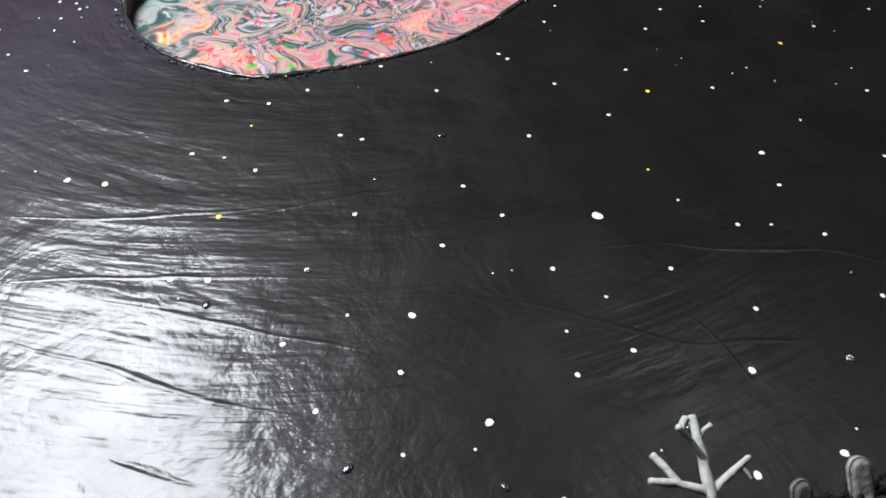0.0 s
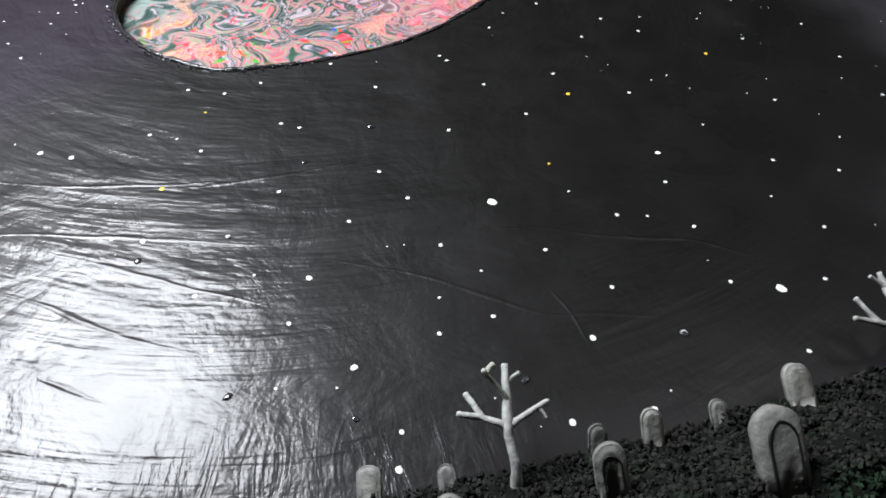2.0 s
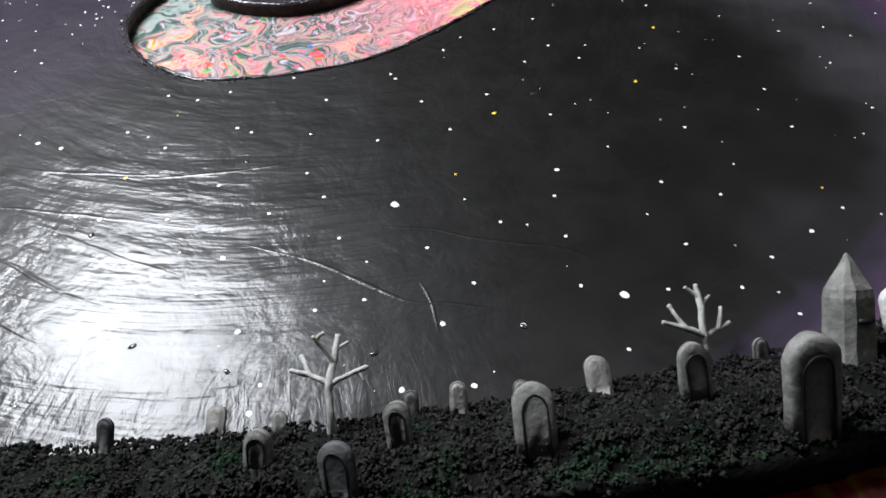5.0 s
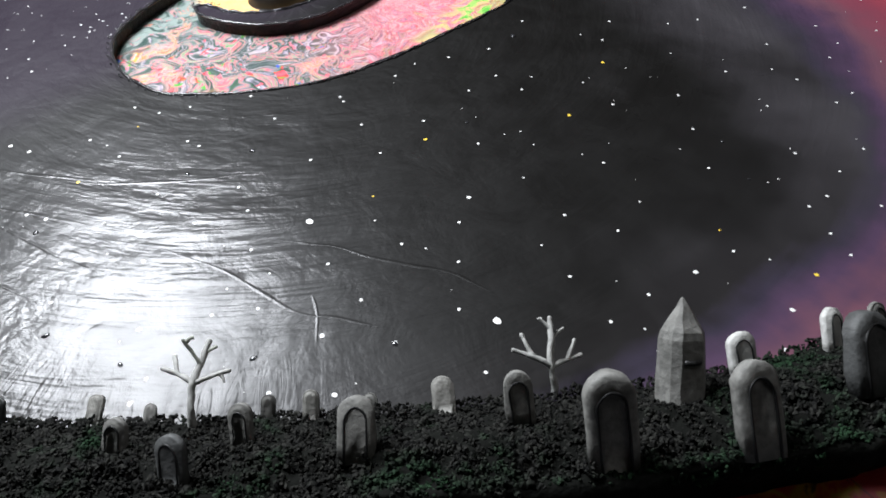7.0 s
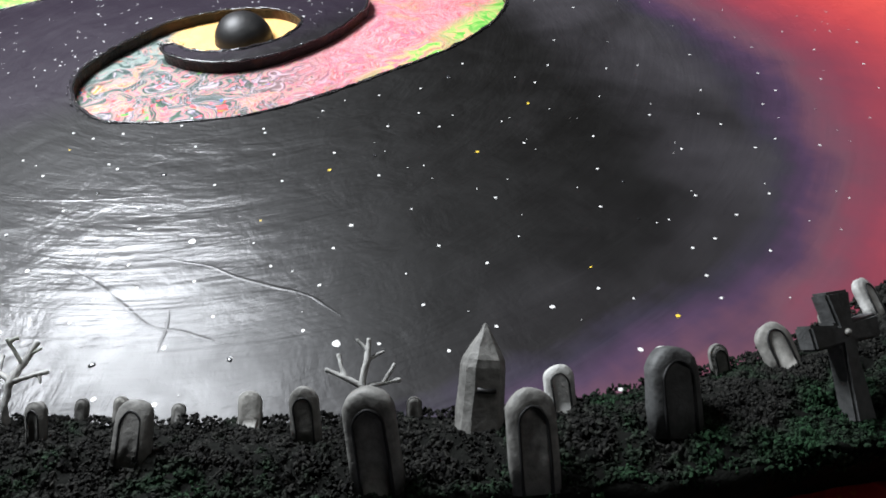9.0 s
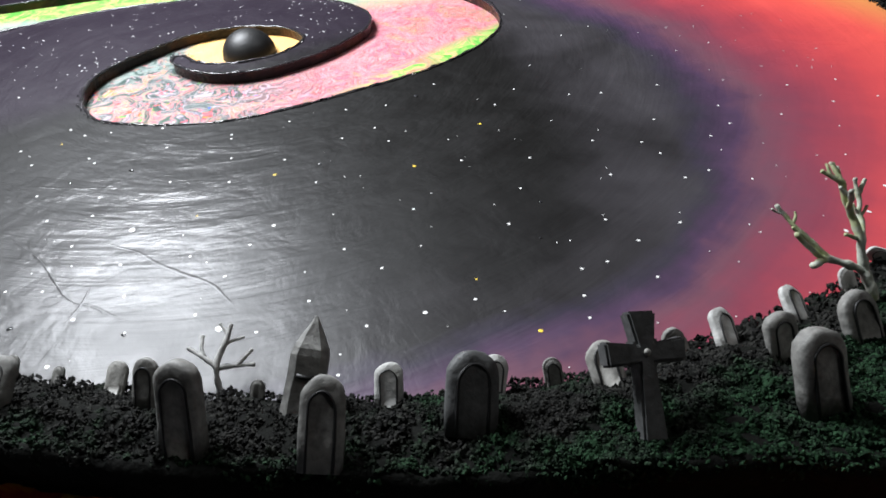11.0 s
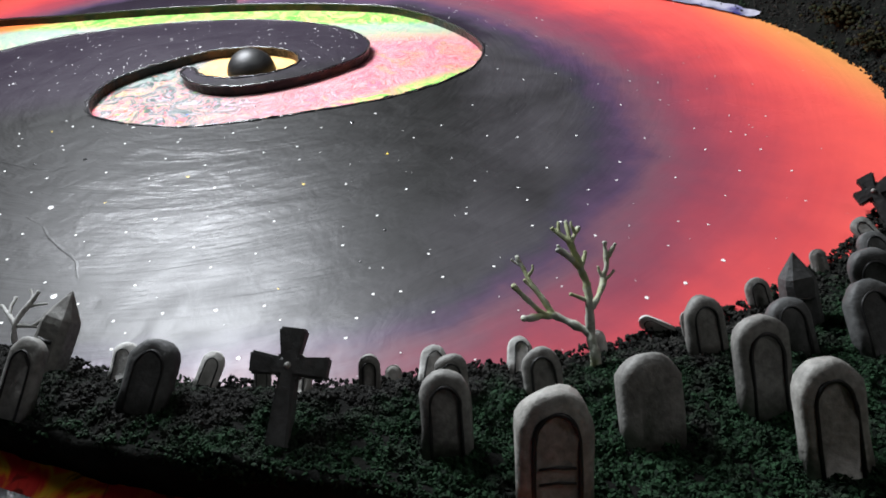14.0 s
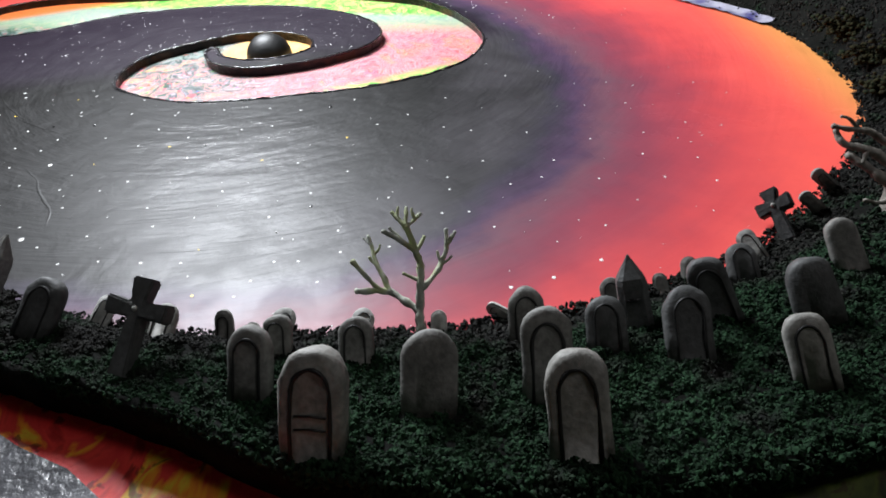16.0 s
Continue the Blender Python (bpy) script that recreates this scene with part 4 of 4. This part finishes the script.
gravestone(1.872, 2.063, 0.071, 0.058, 16, LIT_CLAY, False, inward=33)
gravestone(2.051, 2.356, 0.181, 0.122, 16, STONE, inward=31)
gravestone(1.905, 2.400, 0.085, 0.062, 14, STONE, inward=34)
gravestone(1.825, 2.732, 0.094, 0.080, 14, STONE, inward=34)
gravestone(2.329, 2.362, 0.273, 0.157, 15, STONE, inward=28)
gravestone(2.146, 2.608, 0.174, 0.134, 23, SLATE_SHADE, inward=39)
gravestone(2.554, 2.403, 0.291, 0.177, 11, PALE, inward=28)
obelisk(1.999, 2.761, 0.239, 0.104, 6, "short dark grey clay obelisk with a pyramid top", inward=25, tone=SLATE_SHADE)
gravestone(1.801, 2.932, 0.071, 0.053, 14, PALE, False, inward=36)
gravestone(1.723, 3.074, 0.076, 0.062, 29, STONE, False, inward=38)
gravestone(2.225, 2.861, 0.227, 0.153, 28, SLATE_SHADE, inward=40)
gravestone(2.041, 3.050, 0.219, 0.136, -4, SLATE_SHADE, inward=32)
gravestone(1.824, 3.244, 0.138, 0.112, 30, SLATE_SHADE, inward=43)
gravestone(2.403, 3.191, 0.222, 0.130, 14, PALE, inward=36)
gravestone(2.121, 3.363, 0.213, 0.155, 14, SLATE_SHADE, False, inward=36)
gravestone(1.871, 3.623, 0.185, 0.110, 14, STONE, False, inward=36)
cross(1.542, 3.567, 0.210, 0.145, 37, "small clay cross tipped over the pool edge, coloured near black for its backlit front", BACKLIT, spin=-20, thick=0.06, inward=51, arm=0.19)
gravestone(1.663, 3.378, 0.121, 0.075, 29, STONE, inward=60)
gravestone(1.396, 3.795, 0.147, 0.058, -40, STONE, False, inward=36)
gravestone(1.223, 3.957, 0.166, 0.060, -40, STONE, inward=36)


# ---- bare trees ----
def tree(name, x, y, z, limbs, mat, label, tips=None, turn=Matrix()):
    """limbs: (kind, knots from the foot, thickness at both ends), each bent and knotted a little."""
    thing = tagged(holder(name, x, y, z, turn), label, "tree")
    for i, (kind, knots, r0, r1) in enumerate(limbs):
        line = curve(knots, 6)
        line = [p + Vector((noise.noise(p * 18 + Vector((i, 0, 0))), noise.noise(p * 18 + Vector((0, i, 3))), 0)) * 0.006 for p in line]
        n = len(line)
        radii = [(r0 + (r1 - r0) * k / (n - 1)) * (1 + 0.30 * noise.noise(p * 34)) for k, p in enumerate(line)]
        if kind != "trunk":
            radii[-2] *= 1.25
            radii[-1] *= 0.85
        bm = bmesh.new()
        tube(bm, line, radii, 8, 0.4)
        part(kind, bm, tips if tips and kind == "twig" else mat, thing)
    return thing


tree("bare_tree", 0.493, -0.747, 0.092, [
    ("trunk", [(0.02, -0.02, -0.05), (0, 0, 0), (-0.026, 0.024, 0.02), (-0.049, 0.047, 0.037), (-0.085, 0.10, 0.055), (-0.119, 0.15, 0.072)], 0.011, 0.008),
    ("branch", [(-0.049, 0.047, 0.037), (-0.10, 0.024, 0.046), (-0.147, 0.003, 0.049)], 0.008, 0.006),
    ("branch", [(-0.095, 0.027, 0.045), (-0.126, 0.038, 0.050), (-0.157, 0.050, 0.051)], 0.007, 0.006),
    ("branch", [(-0.045, 0.05, 0.035), (-0.026, 0.094, 0.042), (0.0, 0.142, 0.045)], 0.008, 0.005),
    ("branch", [(-0.016, 0.112, 0.043), (-0.004, 0.112, 0.038), (0.008, 0.108, 0.032)], 0.005, 0.003),
    ("twig", [(-0.075, 0.085, 0.052), (-0.108, 0.088, 0.088), (-0.137, 0.085, 0.116)], 0.007, 0.005),
    ("twig", [(-0.125, 0.086, 0.105), (-0.128, 0.100, 0.108), (-0.128, 0.112, 0.106)], 0.007, 0.005),
    ("twig", [(-0.092, 0.115, 0.060), (-0.088, 0.135, 0.064), (-0.082, 0.152, 0.072)], 0.006, 0.004),
], TWIG, "small whitewashed bare twig tree at the pool edge", tips=TWIG_GREEN)
tree("bare_tree", 1.124, 0.070, 0.022, [
    ("trunk", [(0.01, -0.02, -0.05), (0, 0, 0), (-0.020, 0.008, 0.035), (-0.036, 0.018, 0.062), (-0.075, 0.058, 0.095), (-0.125, 0.106, 0.127)], 0.012, 0.008),
    ("branch", [(-0.036, 0.018, 0.062), (-0.09, -0.012, 0.079), (-0.139, -0.042, 0.089)], 0.009, 0.006),
    ("branch", [(-0.085, -0.008, 0.077), (-0.122, 0.0, 0.092), (-0.154, 0.012, 0.103)], 0.007, 0.006),
    ("branch", [(-0.030, 0.02, 0.055), (-0.020, 0.078, 0.048), (-0.002, 0.128, 0.036)], 0.008, 0.005),
    ("branch", [(-0.022, 0.07, 0.048), (-0.034, 0.106, 0.058), (-0.045, 0.136, 0.065)], 0.007, 0.005),
    ("twig", [(-0.078, 0.06, 0.097), (-0.085, 0.095, 0.095), (-0.087, 0.127, 0.091)], 0.006, 0.004),
    ("twig", [(-0.10, 0.082, 0.112), (-0.122, 0.078, 0.122), (-0.142, 0.075, 0.131)], 0.006, 0.004),
], TWIG, "whitewashed bare twig tree with stubby forked limbs")
tree("bare_tree", 1.963, 1.994, 0.130, [
    ("trunk", [(0.03, 0, -0.06), (0, 0, 0), (-0.040, 0.006, 0.045), (-0.074, 0.018, 0.103), (-0.125, 0.022, 0.165), (-0.160, 0.010, 0.225), (-0.188, -0.014, 0.300)], 0.019, 0.010),
    ("branch", [(-0.035, 0.003, 0.035), (-0.072, -0.040, 0.058), (-0.108, -0.088, 0.075), (-0.100, -0.150, 0.098), (-0.085, -0.208, 0.120)], 0.014, 0.010),
    ("branch", [(-0.106, -0.092, 0.078), (-0.165, -0.115, 0.120), (-0.228, -0.134, 0.160), (-0.297, -0.153, 0.207)], 0.010, 0.006),
    ("branch", [(-0.104, -0.12, 0.088), (-0.135, -0.170, 0.140), (-0.165, -0.214, 0.195)], 0.010, 0.008),
    ("branch", [(-0.074, 0.018, 0.100), (-0.118, 0.070, 0.122), (-0.162, 0.106, 0.150), (-0.196, 0.126, 0.195), (-0.230, 0.134, 0.241)], 0.012, 0.006),
    ("branch", [(-0.194, 0.126, 0.192), (-0.204, 0.148, 0.215), (-0.209, 0.167, 0.236)], 0.008, 0.006),
    ("branch", [(-0.150, 0.100, 0.142), (-0.160, 0.125, 0.150), (-0.165, 0.142, 0.165)], 0.006, 0.004),
    ("branch", [(-0.155, 0.10, 0.146), (-0.172, 0.092, 0.165), (-0.182, 0.090, 0.180)], 0.006, 0.004),
    ("branch", [(-0.150, 0.012, 0.212), (-0.128, -0.042, 0.285), (-0.112, -0.090, 0.335)], 0.010, 0.008),
    ("branch", [(-0.130, -0.035, 0.278), (-0.148, -0.055, 0.300), (-0.160, -0.065, 0.315)], 0.007, 0.005),
    ("twig", [(-0.186, -0.012, 0.298), (-0.212, -0.036, 0.315), (-0.239, -0.053, 0.329)], 0.009, 0.006),
    ("twig", [(-0.186, -0.012, 0.298), (-0.222, -0.004, 0.318), (-0.255, 0.001, 0.335)], 0.009, 0.006),
    ("twig", [(-0.184, -0.012, 0.292), (-0.222, 0.022, 0.296), (-0.254, 0.048, 0.302)], 0.008, 0.006),
    ("twig", [(-0.215, -0.038, 0.317), (-0.235, -0.030, 0.335), (-0.248, -0.026, 0.342)], 0.006, 0.004),
    ("twig", [(-0.222, 0.022, 0.296), (-0.240, 0.018, 0.318), (-0.250, 0.020, 0.328)], 0.006, 0.004),
    ("branch", [(-0.150, 0.014, 0.205), (-0.178, 0.036, 0.220), (-0.202, 0.050, 0.236)], 0.008, 0.006),
    ("branch", [(-0.095, 0.014, 0.125), (-0.105, -0.014, 0.140), (-0.111, -0.041, 0.153)], 0.009, 0.006),
    ("branch", [(-0.180, -0.120, 0.130), (-0.205, -0.142, 0.150), (-0.215, -0.152, 0.165)], 0.006, 0.004),
    ("branch", [(-0.230, -0.134, 0.162), (-0.240, -0.118, 0.178), (-0.250, -0.112, 0.190)], 0.006, 0.004),
    ("branch", [(-0.262, -0.143, 0.184), (-0.285, -0.160, 0.190), (-0.295, -0.170, 0.198)], 0.005, 0.004),
], TWIG_GREEN, "large mossy grey-green bare twig tree with many forks", tips=TWIG_GREEN)
tree("bare_tree", 1.595, 3.985, 0.075, [
    ("trunk", [(0, 0, -0.02), (-0.02, 0, 0.12), (0.0, 0, 0.28), (-0.02, 0, 0.46)], 0.045, 0.022),
    ("branch", [(-0.01, 0, 0.12), (-0.10, 0, 0.19), (-0.20, 0.02, 0.26)], 0.026, 0.012),
    ("branch", [(-0.01, 0, 0.20), (-0.11, 0, 0.27), (-0.21, 0.02, 0.30), (-0.25, 0.03, 0.36)], 0.024, 0.011),
    ("branch", [(0.0, 0, 0.25), (-0.10, 0, 0.34), (-0.20, 0, 0.36), (-0.27, 0, 0.37)], 0.018, 0.008),
    ("twig", [(-0.16, 0, 0.355), (-0.20, 0, 0.40), (-0.24, 0, 0.41)], 0.010, 0.006),
    ("twig", [(-0.14, 0, 0.22), (-0.13, 0, 0.26), (-0.11, 0, 0.28)], 0.012, 0.008),
    ("twig", [(-0.02, 0, 0.42), (-0.05, 0, 0.46), (-0.04, 0, 0.50)], 0.016, 0.009),
    ("branch", [(0.0, 0, 0.10), (-0.08, -0.06, 0.06), (-0.16, -0.10, 0.07)], 0.012, 0.006),
], TWIG_GREY, "thick weathered driftwood tree with broken limbs", turn=stance(1.595, 3.985, 0, -60).to_3x3().to_4x4())
